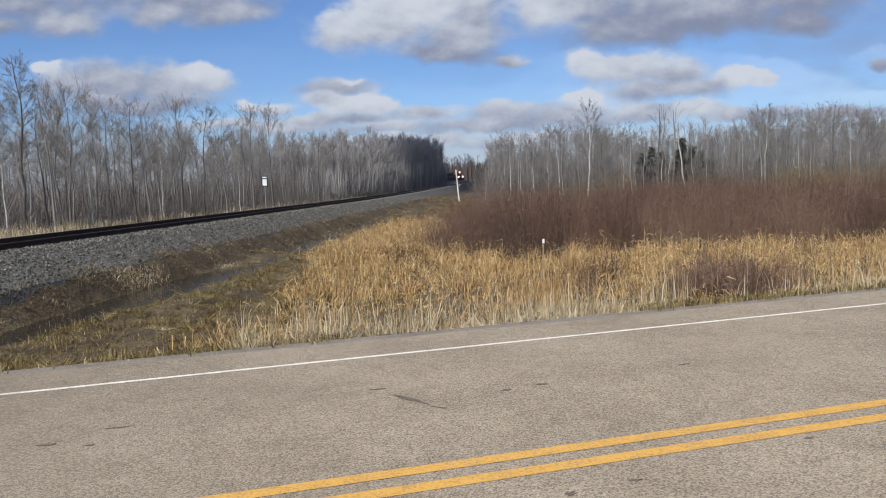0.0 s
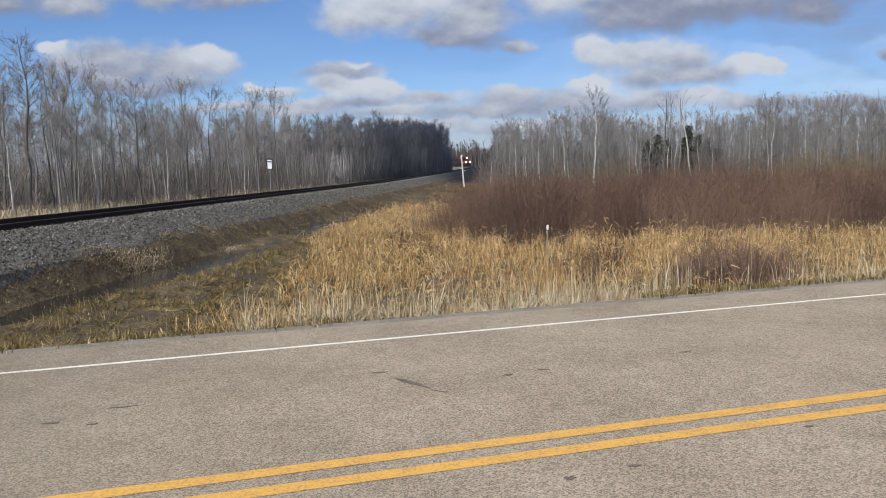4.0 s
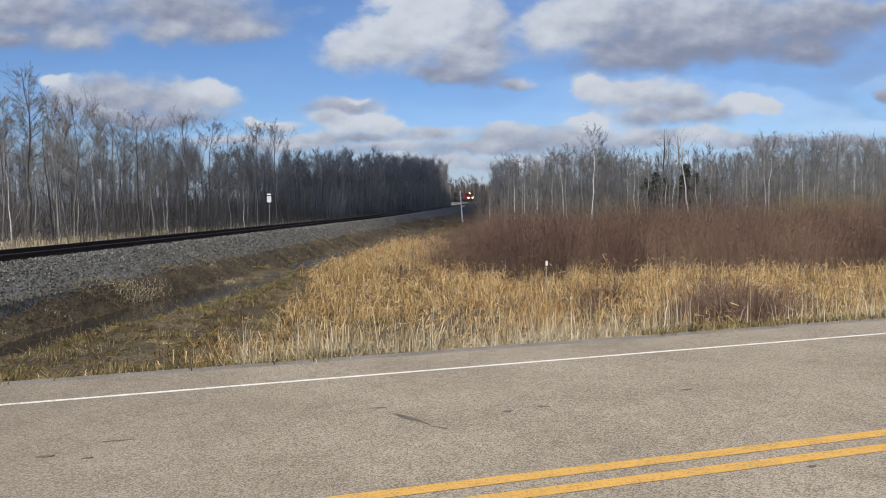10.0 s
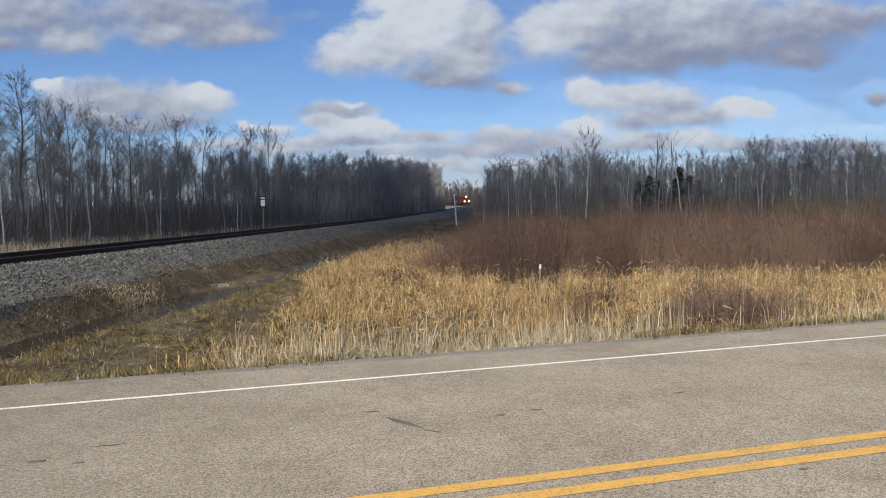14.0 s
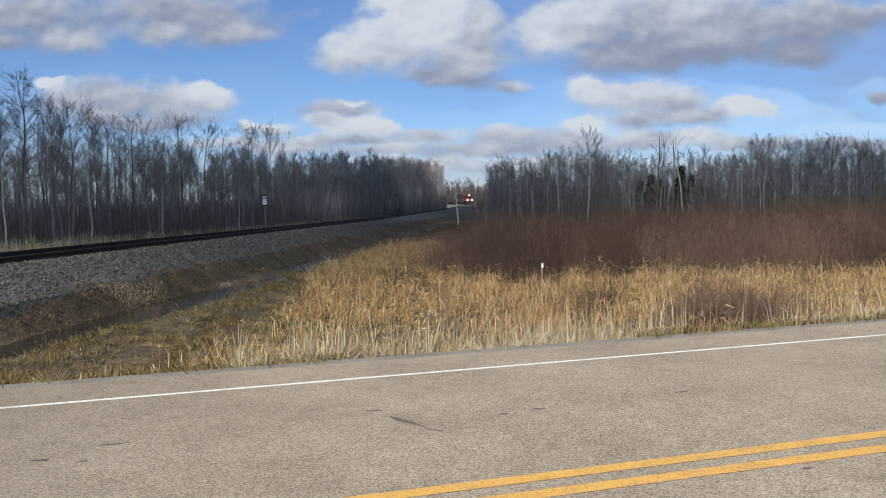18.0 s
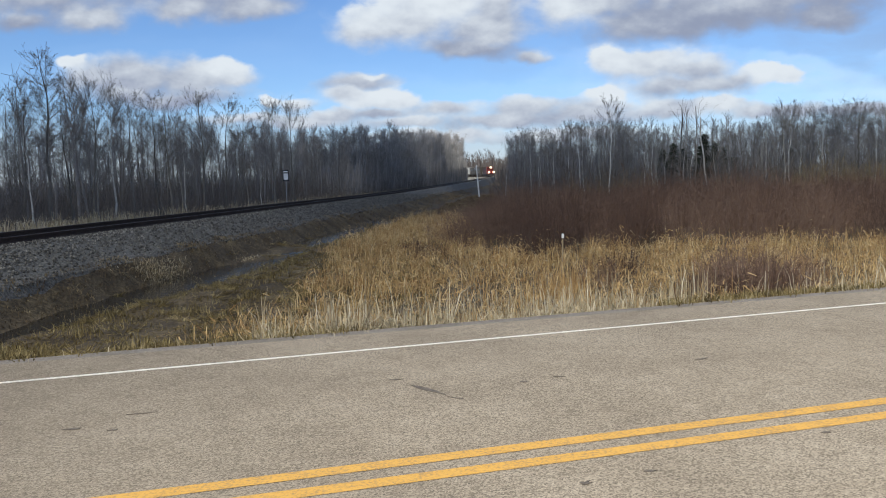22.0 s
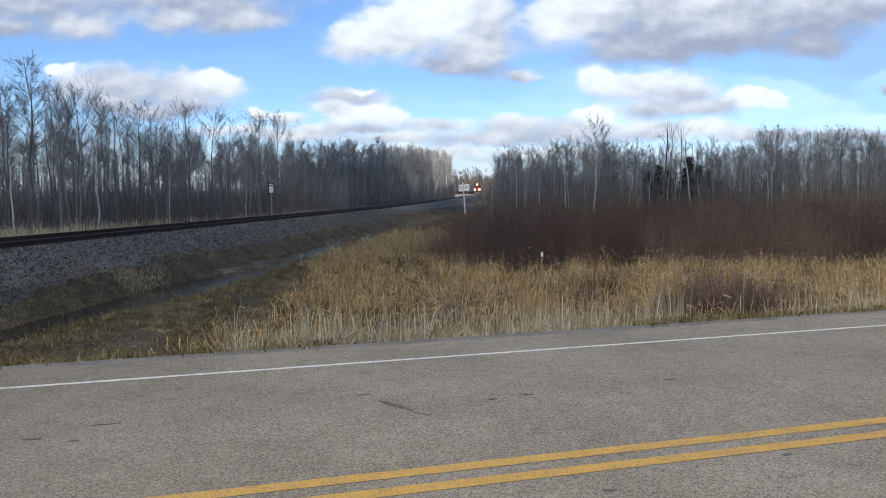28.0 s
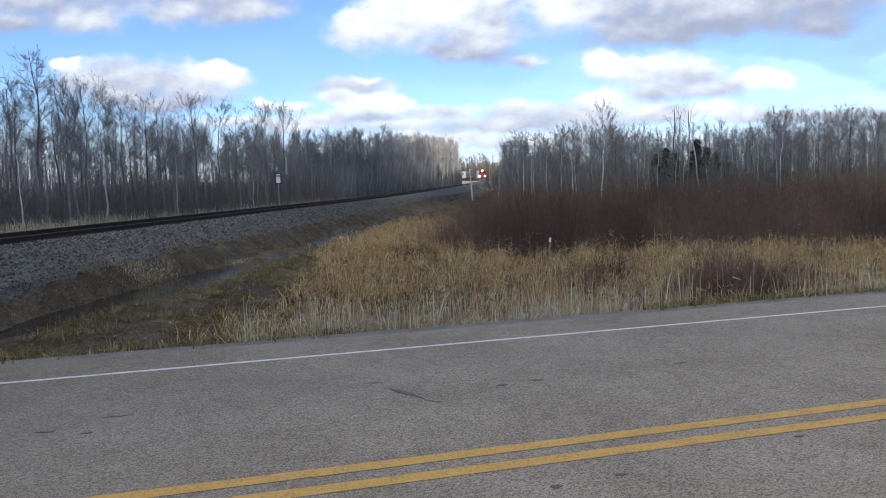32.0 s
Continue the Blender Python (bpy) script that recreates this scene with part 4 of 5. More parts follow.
BIRCHES = tree_models("birch_tree", 4, 23, BIRCH, "slim white-barked birch tree at the wood's edge", "tree", "birch trees", thick=0.07, limbs=22, twigs=5, fine=4, start=0.34, spread=0.11)
SNAG = tree_models("dead_birch_snag", 2, 24, BIRCH, "bare dead birch with a broken white trunk", "tree", "birch trees", limbs=7, twigs=2, fine=1, finest=0, start=0.45, spread=0.13, taper=0.55)
TWIN = tree_models("dead_aspen_snag", 2, 25, BARK, "tall dead aspen with a bare forked top", "tree", "bare trees of the wood", limbs=7, twigs=3, fine=2, finest=0, start=0.6, spread=0.16, taper=0.62, steep=0.7)


def ahead(px, depth):
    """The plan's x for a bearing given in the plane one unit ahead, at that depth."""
    return (px - 784) / 1414 * depth


def build_woods():
    rng = np.random.default_rng(31)
    spots = []
    # trees that stand out in the wood left of the track: bearing, depth, size, kind
    stand_out = ((46, 36, 1.03, TALL), (-62, 34, 0.98, TALL), (12, 33, 0.62, BIRCHES), (122, 40, 0.87, VASE), (160, 42, 0.86, BIRCHES), (240, 47, 0.90, ASPEN), (195, 45, 0.86, ASPEN),
                 (265, 50, 0.86, ASPEN), (325, 54, 1.0, VASE), (362, 56, 0.94, ASPEN), (402, 60, 1.0, ASPEN), (450, 66, 1.06, VASE), (485, 70, 1.06, VASE), (290, 52, 0.66, BIRCHES),
                 (425, 52, 0.5, BIRCHES), (84, 38, 0.7, ASPEN))
    for i, (px, depth, scale, kind) in enumerate(stand_out):
        x = ahead(px, depth)
        plant(kind, i, x, depth, scale, 1.5, i)
        spots.append((x, depth))
    count = 0
    while count < 135:
        s, w = 18 + 160 * rng.random() ** 1.15, -9.6 - 13 * rng.random() ** 1.3
        p, _ = track_at(s, w)
        if p[0] < -0.68 * p[1] - 3 or any((p[0] - a) ** 2 + (p[1] - b) ** 2 < 0.9 for a, b in spots):
            continue
        spots.append((p[0], p[1]))
        plant(ASPEN if count % 5 else VASE, count, p[0], p[1], rng.uniform(0.5, 0.86) * (1 + 0.0016 * s), rng.uniform(0, 3), rng.uniform(0, 6))
        count += 1
    # the wood beyond the brush, right of the track
    edge = [(857, 60, 0.42, BIRCHES, 3), (905, 58, 0.6, BIRCHES, 0), (915, 59, 0.56, BIRCHES, -2), (927, 57, 0.55, BIRCHES, 2), (945, 58, 0.58, BIRCHES, 0), (969, 57, 0.6, BIRCHES, 0),
            (991, 58, 0.72, BIRCHES, -2), (1001, 59, 0.76, BIRCHES, 1), (1043, 60, 0.97, BIRCHES, 0), (1101, 63, 0.72, BIRCHES, 1), (1117, 62, 0.86, BIRCHES, 0), (1139, 61, 0.66, BIRCHES, -1)]
    edge += [(1158, 65, 0.98, TWIN, 0), (1165, 62, 0.6, BIRCHES, 3), (1189, 66, 1.0, TWIN, 0), (1183, 62, 0.62, BIRCHES, 0), (1213, 63, 0.84, SNAG, 4), (1247, 64, 0.74, BIRCHES, 0),
             (1310, 64, 0.7, SNAG, -9), (1353, 62, 0.86, BIRCHES, 0), (1419, 63, 0.66, BIRCHES, 4), (1436, 64, 0.6, BIRCHES, 0), (1500, 62, 0.7, BIRCHES, -2), (1545, 60, 0.5, BIRCHES, 0)]
    for i, (px, depth, scale, kind, lean) in enumerate(edge):
        x = ahead(px, depth)
        plant(kind, i, x, depth, scale, lean, math.pi / 2, wide=1.15)
        spots.append((x, depth))
    count = 0
    while count < 125:
        y = 58 + 26 * rng.random() ** 1.3
        x = rng.uniform(3.0 + 0.02 * y, 0.62 * y + 3)
        w, s = beside(x, y)
        if w < 11 or any((x - a) ** 2 + (y - b) ** 2 < 0.9 for a, b in spots):
            continue
        spots.append((x, y))
        px = 784 + 1414 * x / y
        grow = np.interp(px, [840, 900, 1000, 1050, 1100, 1250, 1300, 1345, 1460, 1600], [0.64, 0.76, 0.80, 0.82, 0.74, 0.72, 0.76, 0.88, 0.93, 0.80])
        plant(VASE if count % 6 == 0 else PALE if count % 3 == 1 else ASPEN, count + 3, x, y, grow * (0.6 + 0.46 * rng.random() ** 0.7) * (y / 68) ** 0.8, rng.uniform(0, 3), rng.uniform(0, 6))
        count += 1

    # the back rows of both woods, joined
    models = [join(list(tree_parts(rng, 8.0, 0.09, limbs=18, start=0.36, spread=0.17, twigs=5, fine=4, finest=2))) for _ in range(5)]
    pieces = []
    for i in range(190):
        if i < 95:
            p, _ = track_at(22 + 150 * rng.random() ** 1.1, -17 - 14 * rng.random())
            x, y, size = p[0], p[1], rng.uniform(0.62, 0.9) * (1 + 0.0014 * p[1])
        else:
            y = 76 + 24 * rng.random()
            x = rng.uniform(4.5 + 0.02 * y, 0.62 * y + 3)
            size = np.interp(784 + 1414 * x / y, [840, 900, 1000, 1050, 1100, 1250, 1300, 1345, 1460, 1600], [0.62, 0.72, 0.78, 0.78, 0.70, 0.68, 0.74, 0.84, 0.9, 0.78]) * rng.uniform(0.8, 1.05) * (y / 68) ** 0.8
        v, f = models[i % 5]
        g = rng.uniform(0, 6.28)
        turn = np.array([[math.cos(g), -math.sin(g), 0], [math.sin(g), math.cos(g), 0], [0, 0, 1]])
        pieces.append(((v @ turn.T) * size + np.array([x, y, FIELD - 0.05]), f))
    stuff("back_wood", pieces, TWIG, "bare grey aspen trees farther back in the wood", "wood")
    # farther rows of both woods, joined
    V, n = [], 0

    def far_tree(p, h, dense=6, low=0.15):
        limbs = 18
        hh = rng.uniform(low, 1, limbs)
        a = np.column_stack([np.full(limbs, p[0]), np.full(limbs, p[1]), p[2] + hh * h])
        g = rng.uniform(0, 6.28, limbs)
        L = h * rng.uniform(0.1, 0.26, limbs) * (1.15 - 0.7 * hh)
        b = a + np.column_stack([np.cos(g) * L * 0.6, np.sin(g) * L * 0.6, L * 0.9])
        V.append(sticks(np.array([p]), np.array([p + np.array([rng.normal(0, 0.2), rng.normal(0, 0.2), h])]), 0.09, 0.02, rng, 0.02, 4, 2))
        V.append(sticks(a, b, 0.022, 0.01, rng, 0.05, 3, 1))
        m = limbs * dense
        c = np.repeat(a, dense, 0) + np.repeat(b - a, dense, 0) * rng.random((m, 1))
        V.append(slivers(c, c + np.column_stack([rng.normal(0, 0.3, m), rng.normal(0, 0.3, m), rng.uniform(0.1, 0.9, m)]) * (h / 8), 0.02 + 0.00012 * p[1], rng))

    for i in range(430):
        s, w = 115 + 220 * rng.random(), -9.3 - 16 * rng.random() ** 1.2
        p, _ = track_at(s, w)
        far_tree(np.array([p[0], p[1], FIELD]), rng.uniform(0.78, 1.02) * np.interp(s, [100, 150, 300, 340], [9.5, 11.5, 18.5, 19]), 15)
    for i in range(120):
        s = 25 + 120 * rng.random()
        w = -24 - 40 * rng.random()
        p, _ = track_at(s, w)
        far_tree(np.array([p[0], p[1], FIELD]), rng.uniform(6.5, 9.0))
    for i in range(380):
        y = 95 + 230 * rng.random() ** 1.2
        w = 10.5 + 70 * rng.random() ** 1.5
        p, _ = track_at(y, w)
        far_tree(np.array([p[0], p[1], FIELD]), rng.uniform(5.5, 8.0) + 0.004 * y, 12)
    for i in range(140):
        y = rng.uniform(95, 170)
        far_tree(np.array([y * rng.uniform(0.12, 0.68), y, FIELD]), rng.uniform(6.5, 10.0))
    for i in range(90):
        y = rng.uniform(70, 170)
        far_tree(np.array([-y * rng.uniform(0.33, 0.68), y, FIELD]), rng.uniform(6.5, 10.0))
    # the fine grey tops behind the nearer trees
    for i in range(95):
        s, w = 20 + 125 * rng.random() ** 1.15, -11.5 - 12 * rng.random()
        p, _ = track_at(s, w)
        far_tree(np.array([p[0], p[1], FIELD]), rng.uniform(5.4, 8.2) * np.interp(s, [20, 45, 145], [0.6, 1.0, 1.15]), 13, 0.55)
    near_wood, V = V, []
    for i in range(300):
        p = np.array([rng.uniform(-40, 90), rng.uniform(480, 620), FIELD])
        far_tree(p, rng.uniform(12, 20), 12)
    k = 9000
    y = 470 + 130 * rng.random(k)
    a = np.column_stack([y * rng.uniform(-0.09, 0.14, k), y, np.full(k, FIELD)])
    V.append(slivers(a, a + np.column_stack([rng.normal(0, 0.8, k), rng.normal(0, 0.8, k), 16.0 * rng.uniform(0.3, 1.0, k)]), 0.0008 * y, rng))
    # bushes that step down towards the line where the wood ends
    k = 5000
    y = 105 + 150 * rng.random(k)
    f = rng.random(k)
    a = np.column_stack([TRACK0[0] + y * math.tan(HEAD) + 10.5 + f * 9, y, np.full(k, FIELD)])
    V.append(slivers(a, a + np.column_stack([rng.normal(0, 0.5, k), rng.normal(0, 0.5, k), (1.8 + 5.5 * f) * rng.uniform(0.35, 1.0, k)]), 0.0007 * y, rng))
    stuff("horizon_wood", V, HORIZON, "dark brown wood closing the view beyond the curve", "wood")
    V = near_wood
    # thick young growth that closes the far end of the wood beside the line
    k = 12000
    s = 100 + 245 * rng.random(k)
    w = -9.4 - 9 * rng.random(k) ** 1.5
    a = TRACK0 + s[:, None] * np.array([math.sin(HEAD), math.cos(HEAD)]) + w[:, None] * np.array([math.cos(HEAD), -math.sin(HEAD)])
    a = np.column_stack([a, np.full(k, FIELD)])
    V.append(slivers(a, a + np.column_stack([rng.normal(0, 0.5, k), rng.normal(0, 0.5, k), (2.5 + 0.028 * s) * rng.uniform(0.4, 1.0, k)]), 0.04 + 0.0004 * s, rng))
    # the dense bottom of the distant wood, all along the horizon
    for k, near, deep, lo, hi, top in ((5500, 150, 110, -0.72, -0.10, 4.6), (5000, 130, 120, 0.10, 0.72, 3.6), (3000, 300, 60, 0.075, 0.2, 9.0)):
        y = near + deep * rng.random(k)
        a = np.column_stack([y * rng.uniform(lo, hi, k), y, np.full(k, FIELD)])
        b = a + np.column_stack([rng.normal(0, 0.5, k), rng.normal(0, 0.5, k), top * rng.uniform(0.25, 1.0, k)])
        V.append(slivers(a, b, np.where(y > 280, 0.0007, 0.0014) * y, rng))
    stuff("far_wood", V, FARWOOD, "dense bare grey trees of the farther wood", "wood")
    # undergrowth of thin stems beneath the trees
    q, tall = [], []
    for s, w, h in zip(15 + 170 * rng.random(21000) ** 1.2, -8.8 - 15 * rng.random(21000) ** 1.5, rng.random(21000)):
        p, _ = track_at(s, w)
        q.append((p[0], p[1], FIELD))
        tall.append((0.7 + 2.6 * h ** 1.3) * (0.8 + 0.35 * math.sin(0.31 * s) * math.sin(0.13 * s + w)) * (1 + 0.004 * s) * (0.55 if w > -9.6 else 1.0))
    for y, f, h in zip(56 + 60 * rng.random(9000) ** 1.3, rng.random(9000), rng.random(9000)):
        q.append((3.5 + f * 0.62 * y, y, FIELD))
        tall.append((1.4 + 2.2 * h ** 1.3) * (0.85 + 0.3 * math.sin(19 * f + 0.2 * y)))
    q, tall = np.array(q), np.array(tall)
    n = len(q)
    top = q + np.column_stack([rng.normal(0, 0.22, n), rng.normal(0, 0.22, n), tall])
    f = rng.uniform(0.1, 1.0, (n, 4))
    ta = (q[:, None] + (top - q)[:, None] * f[..., None]).reshape(-1, 3)
    tb = ta + np.column_stack([rng.normal(0, 0.34, 4 * n), rng.normal(0, 0.34, 4 * n), rng.uniform(-0.1, 0.5, 4 * n)])
    back = []
    for s, w in zip(14 + 190 * rng.random(15000) ** 1.1, -12.5 - 14 * rng.random(15000)):
        p, _ = track_at(s, w)
        back.append((p[0], p[1], FIELD, (1.2 + 1.9 * rng.random() ** 0.7) * (1 + 0.005 * s)))
    for y, f in zip(61 + 26 * rng.random(9000), rng.random(9000)):
        back.append((3.5 + f * 0.62 * y, y, FIELD, 1.6 + 2.6 * rng.random() ** 0.8))
    back = np.array(back)
    m = len(back)
    over = back[:, :3] + np.column_stack([rng.normal(0, 0.8, m), rng.normal(0, 0.8, m), back[:, 3] * rng.uniform(0.5, 1.0, m)])
    stuff("undergrowth", [slivers(q, top, 0.011, rng), slivers(ta, tb, 0.012, rng), slivers(back[:, :3], over, 0.045, rng)], SAPLING, "thin grey-brown saplings and stems under the trees", "undergrowth")


def build_spruces():
    rng = np.random.default_rng(41)
    for px, depth, h in ((1134, 67, 4.1), (1152, 68.5, 4.6), (1170, 69, 4.2), (1206, 66.5, 5.2), (1224, 68, 4.6), (1238, 69.5, 4.2), (1258, 70, 3.4)):
        x = ahead(px, depth)
        root = empty("spruce_tree", pose(x, depth, FIELD - 0.05), "dark green spruce tree among the bare birches", "tree", "spruce trees")
        me = mesh("trunk", *sticks(np.array([[0, 0, 0.0]]), np.array([[0, 0, h]]), 0.09, 0.015, rng, 0.0, 7, 3), BARK, True)
        o = new("trunk", me)
        o.parent = root
        n = 900
        f = rng.uniform(0.12, 1.0, n)
        g = rng.uniform(0, 6.28, n)
        L = (1.05 - f) * h * 0.34 * rng.uniform(0.6, 1.1, n)
        a = np.column_stack([0 * f, 0 * f, f * h])
        b = a + np.column_stack([np.cos(g) * L, np.sin(g) * L, -0.25 * L + 0.1])
        c = a + (b - a) * rng.uniform(0.3, 0.9, (n, 1))
        d = c + np.column_stack([rng.normal(0, 0.2, n), rng.normal(0, 0.2, n), rng.normal(-0.1, 0.1, n)])
        o = new("crown", mesh("crown", *join([sticks(a, b, 0.05, 0.02, rng, 0.05, 3, 1), sticks(c, d, 0.045, 0.015, rng, 0.0, 3, 1)]), SPRUCE))
        o.parent = root


def shrub_mesh(rng, stems, height, spread, thick=0.006, mat=DOGWOOD):
    g, r = rng.uniform(0, 6.28, stems), spread * np.sqrt(rng.random(stems))
    a = np.column_stack([np.cos(g) * r * 0.75, np.sin(g) * r * 0.75, np.zeros(stems)])
    h = height * (0.5 + 0.5 * rng.random(stems) + 0.3 * rng.random(stems) ** 8) * (1 - 0.52 * (r / spread) ** 2)
    b = a + np.column_stack([np.cos(g) * h * 0.16 + rng.normal(0, 0.1, stems), np.sin(g) * h * 0.16 + rng.normal(0, 0.1, stems), h])
    out = [sticks(a, b, thick, thick * 0.4, rng, 0.05, 3, 1)]
    f = rng.uniform(0.15, 1.0, (stems, 9))
    c = (a[:, None] + (b - a)[:, None] * f[..., None]).reshape(-1, 3)
    m = len(c)
    d = c + np.column_stack([rng.normal(0, 0.2, m), rng.normal(0, 0.2, m), rng.uniform(-0.03, 0.42, m)]) * (height / 2)
    out.append(slivers(c, d, thick * 1.15, rng))
    return mesh("shrub", *join(out), mat)


def build_brush():
    rng = np.random.default_rng(51)
    models = [shrub_mesh(rng, 120, 2.15, 1.3, 0.0045) for _ in range(5)]
    count = 0
    spots = []
    while count < 290:
        y = 19.5 + 38 * rng.random() ** 0.85
        x = rng.uniform(-2.5, 0.6 * y + 2.5)
        w, s = beside(x, y)
        if w < 9.4 or (y < 22.5 and x > 3.2 + 1.2 * math.sin(1.7 * y)) or any((x - a) ** 2 + (y - b) ** 2 < 1.2 for a, b in spots):
            continue
        spots.append((x, y))
        o = new("dogwood_shrub", models[count % 5])
        k = rng.uniform(0.66, 1.2) * (1 + 0.18 * float(waves(0.25 * x, 0.2 * y)))
        if y < 24:
            k *= 0.75
        k *= (0.66 + 0.34 * float(step(w, 9.5, 13.0))) * (1 - 0.2 * float(step(y, 30, 48)))
        o.matrix_basis = pose(x, y, float(ground(x, y)) - 0.03, 0, 0, rng.uniform(0, 360)) @ Matrix.Diagonal((k * 1.1, k * 1.1, k, 1))
        tagged(o, "leafless red-brown dogwood shrub in the marsh brush", "shrub", "marsh shrubs")
        count += 1
    for x, y, k in ((2.5, 40.0, 1.1), (3.6, 41.5, 1.15), (1.8, 43.0, 1.0)):
        o = new("dogwood_shrub", models[int(y) % 5])
        o.matrix_basis = pose(x, y, float(ground(x, y)) - 0.03, 0, 0, 50 * x) @ Matrix.Diagonal((k, k, k, 1))
        tagged(o, "tall leafless brown shrub in the marsh brush", "shrub", "marsh shrubs")
    willow = shrub_mesh(rng, 90, 2.3, 1.3, 0.006, WILLOW)
    for px, y, k in ((1045, 57, 0.9), (1090, 58, 0.95), (1250, 56, 0.85), (1395, 55, 1.0), (1420, 56.5, 1.15), (1465, 57, 1.0), (1495, 55.5, 1.1), (1530, 57, 0.95), (1575, 58, 1.1), (1340, 57, 0.9), (985, 56, 0.8)):
        o = new("willow_shrub", willow)
        o.matrix_basis = pose(ahead(px, y), y, float(ground(ahead(px, y), y)) - 0.03, 0, 0, 3 * px) @ Matrix.Diagonal((1.3 * k, 1.3 * k, 1.35 * k, 1))
        tagged(o, "olive yellow leafless willow shrub at the wood's edge", "shrub", "marsh shrubs")
    small = shrub_mesh(rng, 90, 0.95, 0.75, 0.005)
    for x, y, k in ((4.75, 13.6, 1.1), (5.5, 13.9, 0.9), (5.15, 14.6, 1.0), (3.85, 12.3, 0.7), (4.2, 12.5, 0.95), (4.6, 12.45, 0.9), (5.0, 12.8, 0.9), (4.35, 13.1, 1.05), (3.95, 13.0, 0.85), (5.4, 13.2, 0.85), (2.4, 14.6, 0.8), (3.2, 16.5, 0.8), (6.6, 15.5, 0.7), (-0.9, 21.0, 0.75), (-1.6, 23.5, 0.7)):
        o = new("dogwood_shrub", small)
        o.matrix_basis = pose(x, y, float(ground(x, y)) - 0.03, 0, 0, 70 * x) @ Matrix.Diagonal((k, k, k, 1))
        tagged(o, "small red-brown shrub among the golden reeds", "shrub", "marsh shrubs")


build_reeds()
build_woods()
build_spruces()
build_brush()


# ---- signs and posts ----
def build_signs():
    x, y = -12.05, 54.3
    z0 = -0.33
    sign = empty("trackside_sign", pose(x, y, z0, 0, 0, 0), "white trackside sign with a black bar on a thin post", "sign")
    part("post", drum((0, 0.03, 1.2), (0, 0, 1), 0.03, 2.8, sides=8), GALV, sign)
    part("backing", block(0, 0.012, 2.62, 0.41, 0.012, 0.76), SIGNBLACK, sign, "black border plate", bevel=0.004)
    plate = part("plate", block(0, 0, 2.62, 0.29, 0.02, 0.60), SIGNWHITE, sign, "white painted sign plate", bevel=0.006)
    part("bar", block(0, -0.014, 2.79, 0.285, 0.006, 0.08), SIGNBLACK, plate, "black painted bar")
    # short white marker among the reeds
    x, y = 1.73, 14.27
    z0 = float(ground(x, y)) + 0.06
    marker = empty("marker_post", pose(x, y, z0, 0, 2, 0), "thin pale marker post with a white top in the reeds", "post")
    part("stake", block(0, 0, 0.36, 0.024, 0.018, 1.16), POSTWOOD, marker, bevel=0.004)
    part("cap", block(0, 0, 1.0, 0.04, 0.026, 0.08), WEATHERED, marker, "white painted top", bevel=0.004)
    # old leaning pole by the track
    rng = np.random.default_rng(61)
    y = 92.0
    x = ahead(812, y)
    pole = empty("leaning_pole", pose(x, y, FIELD - 0.1, 0, -4, 0), "weathered pale leaning pole with short broken branches", "pole")
    part("shaft", drum((0, 0, 1.9), (0, 0, 1), 0.10, 3.9, sides=10, radius2=0.06), WEATHERED, pole)
    for h, g, L in ((3.5, 1.9, 0.4), (3.3, 3.4, 0.3), (2.9, 0.1, 0.3), (3.6, 1.0, 0.35), (2.3, 3.3, 0.35), (1.9, 0.2, 0.4)):
        a = np.array([[0, 0, h]])
        b = a + np.array([[math.cos(g) * L, math.sin(g) * L, 0.45 * L]])
        o = new("branch", mesh("branch", *sticks(a, b, 0.04, 0.02, rng, 0.08, 5, 3), WEATHERED))
        o.parent = pole


build_signs()


# ---- train ----
def bogie(parent, y):
    frame_ob = part("bogie_frame", block(0, y, 0.55, 2.3, 3.6, 0.28), STEEL, parent, bevel=0.04)
    for dy in (-1.15, 1.15):
        for x in (-0.76, 0.76):
            part("wheel", drum((x, y + dy, 0.47), (1, 0, 0), 0.47, 0.13, sides=18), STEEL, frame_ob)


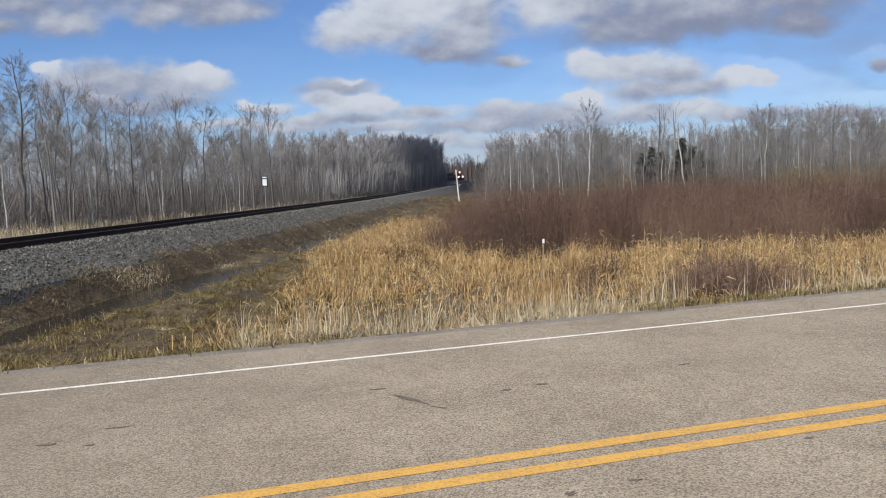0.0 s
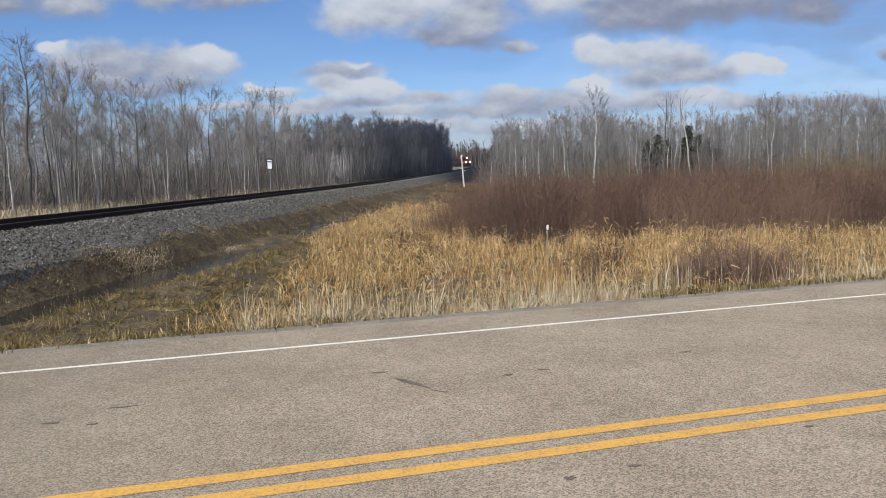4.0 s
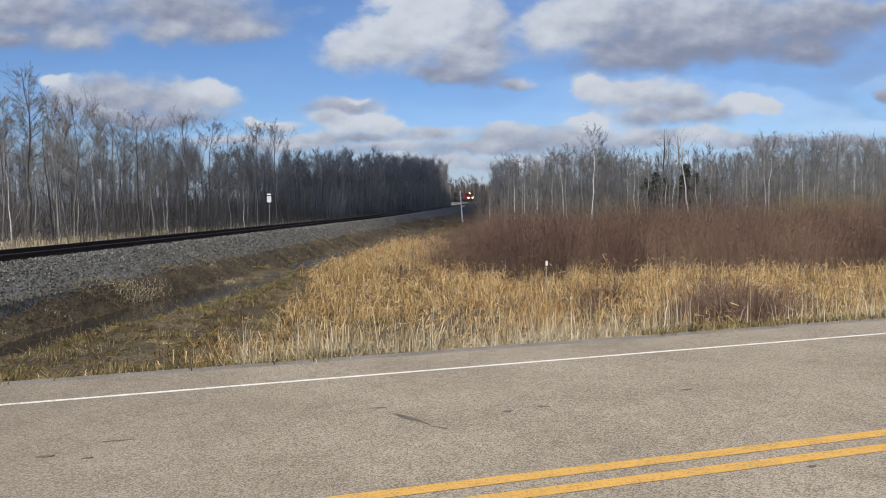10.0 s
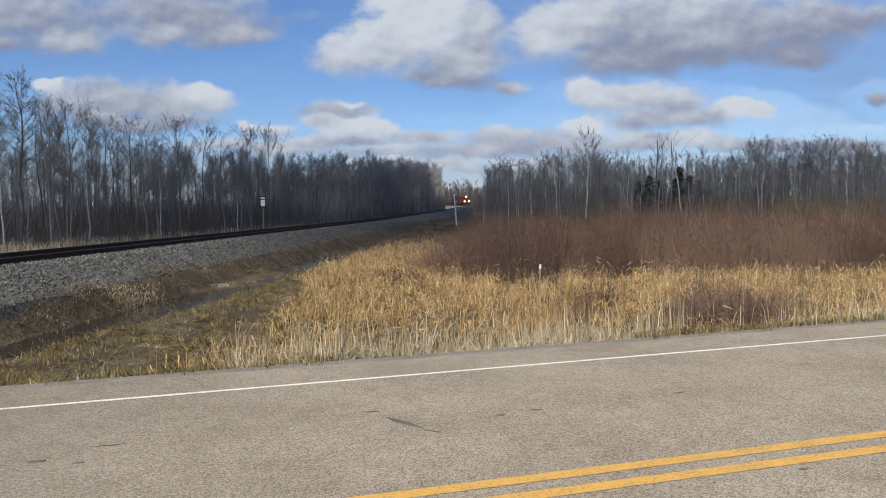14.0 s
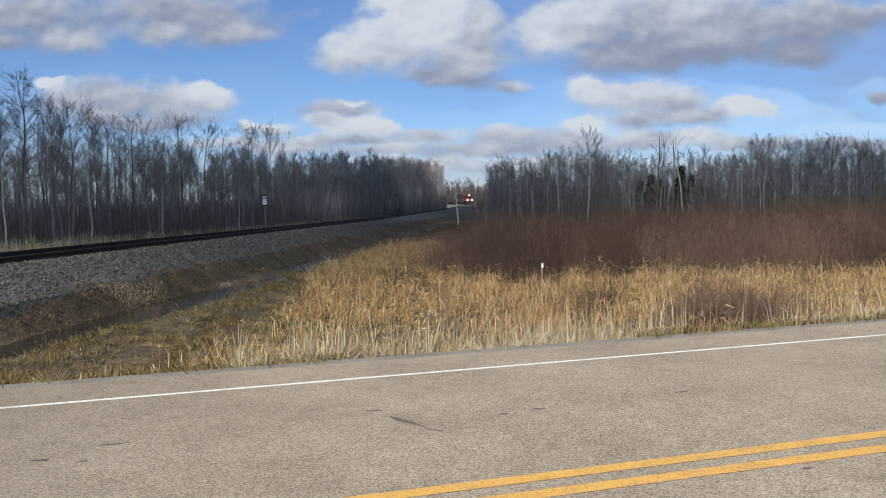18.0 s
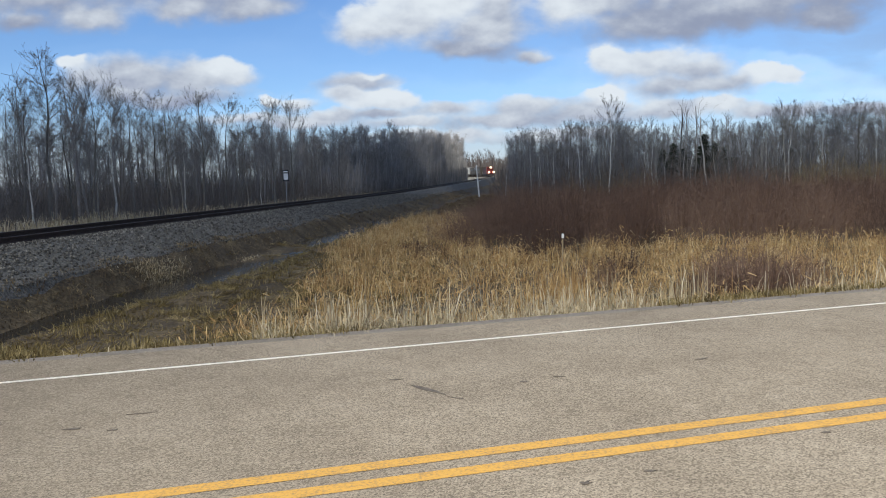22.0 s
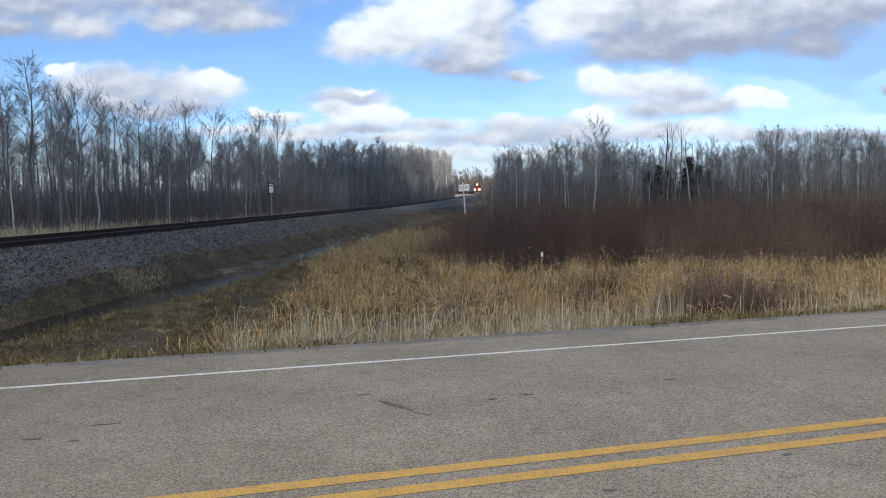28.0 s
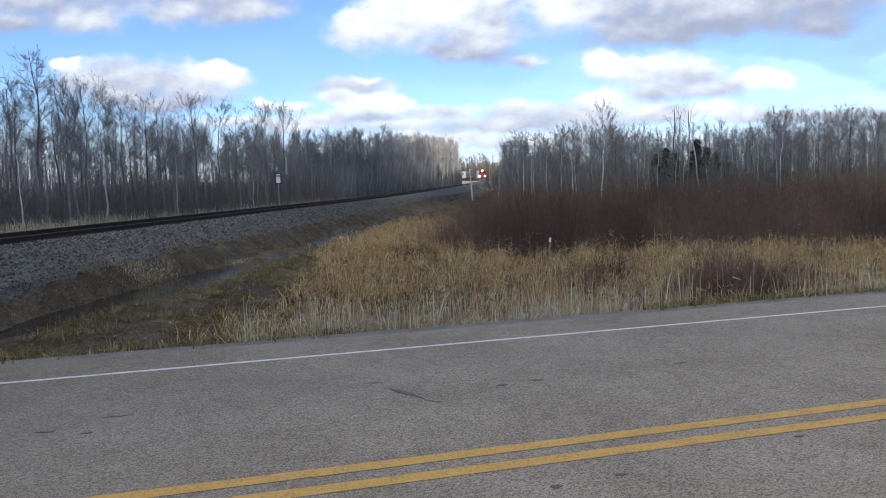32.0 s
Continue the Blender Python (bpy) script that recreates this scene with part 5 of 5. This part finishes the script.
def locomotive():
    ob = empty("locomotive", pose(0, 0, 0), "red-nosed diesel locomotive with three lit headlights", "locomotive")
    part("underframe", block(0, 0, 1.15, 2.95, 21.4, 0.3), LOCO_BLACK, ob, bevel=0.03)
    part("fuel_tank", block(0, 0, 0.72, 2.5, 5.0, 0.6), LOCO_BLACK, ob, bevel=0.1)
    bm = block(0, -3.2, 2.7, 2.1, 13.6, 2.8)
    part("engine_hood", bm, LOCO_SHADED, ob, "dark red-brown engine hood, with its shade put into the colour", bevel=0.12)
    cab = part("cab", block(0, 5.2, 2.85, 3.0, 3.0, 3.1), LOCO_RED, ob, "red painted cab", bevel=0.14)
    for x in (-0.7, 0.7):
        part("windscreen", block(x, 6.72, 3.72, 0.95, 0.04, 0.62), DARKGLASS, cab, "dark windscreen pane", bevel=0.01)
    for x in (-1.51, 1.51):
        part("side_window", block(x, 5.2, 3.6, 0.04, 1.5, 0.7), DARKGLASS, cab, "dark side window", bevel=0.01)
    bm = block(0, 8.0, 2.2, 1.9, 2.7, 1.8)
    for v in bm.verts:
        if v.co.y > 8 and v.co.z > 2.2:
            v.co.z -= 0.25
    part("nose", bm, LOCO_RED, ob, "red painted short hood", bevel=0.12)
    part("front_plate", block(0, 10.6, 1.3, 2.95, 0.12, 0.7), LOCO_RED, ob, bevel=0.02)
    bm = block(0, 10.75, 0.55, 2.7, 0.35, 0.8)
    for v in bm.verts:
        if v.co.z < 0.5 and v.co.y > 10.7:
            v.co.y += 0.3
    part("plough", bm, LOCO_BLACK, ob, bevel=0.02)
    part("coupler", block(0, 11.0, 0.9, 0.3, 0.9, 0.3), STEEL, ob, bevel=0.03)
    for side in (-1.4, 1.4):
        bm = bmesh.new()
        for y in np.linspace(-10, 10.3, 12):
            drum((side, y, 1.8), (0, 0, 1), 0.02, 1.0, bm, 6)
        drum((side, 0.15, 2.3), (0, 1, 0), 0.02, 20.4, bm, 6)
        part("handrail", bm, CARWHITE, ob)
    part("headlight", drum((0, 9.42, 4.12), (0, 1, 0), 0.34, 0.1), HEADLIGHT, ob, "lit headlight")
    part("headlight_housing", block(0, 8.0, 4.1, 0.7, 2.7, 0.35), LOCO_RED, ob, bevel=0.05)
    for x in (-1.05, 1.05):
        part("ditch_light", drum((x, 10.72, 1.95), (0, 1, 0), 0.36, 0.1), HEADLIGHT, ob, "lit ditch light")
    for y in (-7, 7):
        bogie(ob, y)
    return ob


def wagon(kind):
    ob = empty("boxcar", pose(0, 0, 0), "dirty white railway boxcar with dark lettering bars" if kind else "dark grey railway hopper wagon", "wagon", "wagons of the train")
    part("underframe", block(0, 0, 1.05, 2.7, 16.4, 0.3), LOCO_BLACK, ob, bevel=0.03)
    body = part("body", block(0, 0, 2.85, 2.95, 15.8, 3.3), CARWHITE if kind else STEEL, ob, bevel=0.08)
    for side in (-1.49, 1.49):
        for i in range(9):
            part("rib", block(side, -7.2 + 1.8 * i, 2.85, 0.05, 0.1, 3.2), CARWHITE if kind else STEEL, body)
        for i, (y, z, L, h) in enumerate(((-5, 3.4, 3.0, 0.7), (-0.5, 3.4, 2.6, 0.7), (4.6, 3.3, 3.2, 0.9), (-4, 2.0, 2.2, 0.35))):
            part("lettering_bar", block(side * 1.012, y, z, 0.02, L, h), CARDARK, body, "dark lettering bar")
    part("roof", block(0, 0, 4.56, 2.7, 15.9, 0.12), CARWHITE if kind else STEEL, ob, bevel=0.03)
    for y in (-6, 6):
        bogie(ob, y)
    return ob


LOCO = locomotive()
WAGONS = [wagon(0), wagon(1), wagon(0), wagon(1)]


# ---- unseen cloud, inferred and added to cast the shade that passes ----
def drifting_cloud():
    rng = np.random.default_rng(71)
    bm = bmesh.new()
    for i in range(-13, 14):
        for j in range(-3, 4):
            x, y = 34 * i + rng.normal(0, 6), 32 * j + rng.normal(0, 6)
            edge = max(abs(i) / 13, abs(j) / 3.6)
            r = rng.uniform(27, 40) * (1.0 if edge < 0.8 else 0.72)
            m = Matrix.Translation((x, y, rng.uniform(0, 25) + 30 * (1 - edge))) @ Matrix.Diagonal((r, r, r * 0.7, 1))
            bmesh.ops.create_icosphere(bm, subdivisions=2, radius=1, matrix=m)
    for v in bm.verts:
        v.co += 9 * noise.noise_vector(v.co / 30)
    return tagged(part("unseen_cloud", bm, CLOUDMAT, None, smooth_faces=True), "broad white cumulus cloud drifting before the sun, unseen and added to cast shade", "cloud")


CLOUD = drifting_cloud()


def motions():
    heads = ((0, 397), (3, 394.5), (6, 391.5), (9, 387.5), (13, 381), (16, 377.5), (19, 374), (23, 367.5), (26, 359), (29, 347), (32, 333))
    back = 11.0
    for ob, half in [(LOCO, 11.0)] + [(w, 8.6) for w in WAGONS]:
        centre = back - 11.0 + half
        rows = []
        for t, s in heads:
            p, a = track_at(s + centre)
            rows.append((t, pose(p[0], p[1], RAIL_TOP + climb(s + centre), 0, 0, 180 - math.degrees(a))))
        walk(ob, rows)
        back = centre + half + 11.0
    # the added cloud's shadow comes down the line towards the road
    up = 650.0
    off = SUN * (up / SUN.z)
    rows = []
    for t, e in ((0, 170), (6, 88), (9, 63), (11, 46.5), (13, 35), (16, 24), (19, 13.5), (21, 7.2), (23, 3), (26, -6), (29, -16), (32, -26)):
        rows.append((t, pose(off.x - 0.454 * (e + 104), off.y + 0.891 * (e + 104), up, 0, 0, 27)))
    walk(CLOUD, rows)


motions()
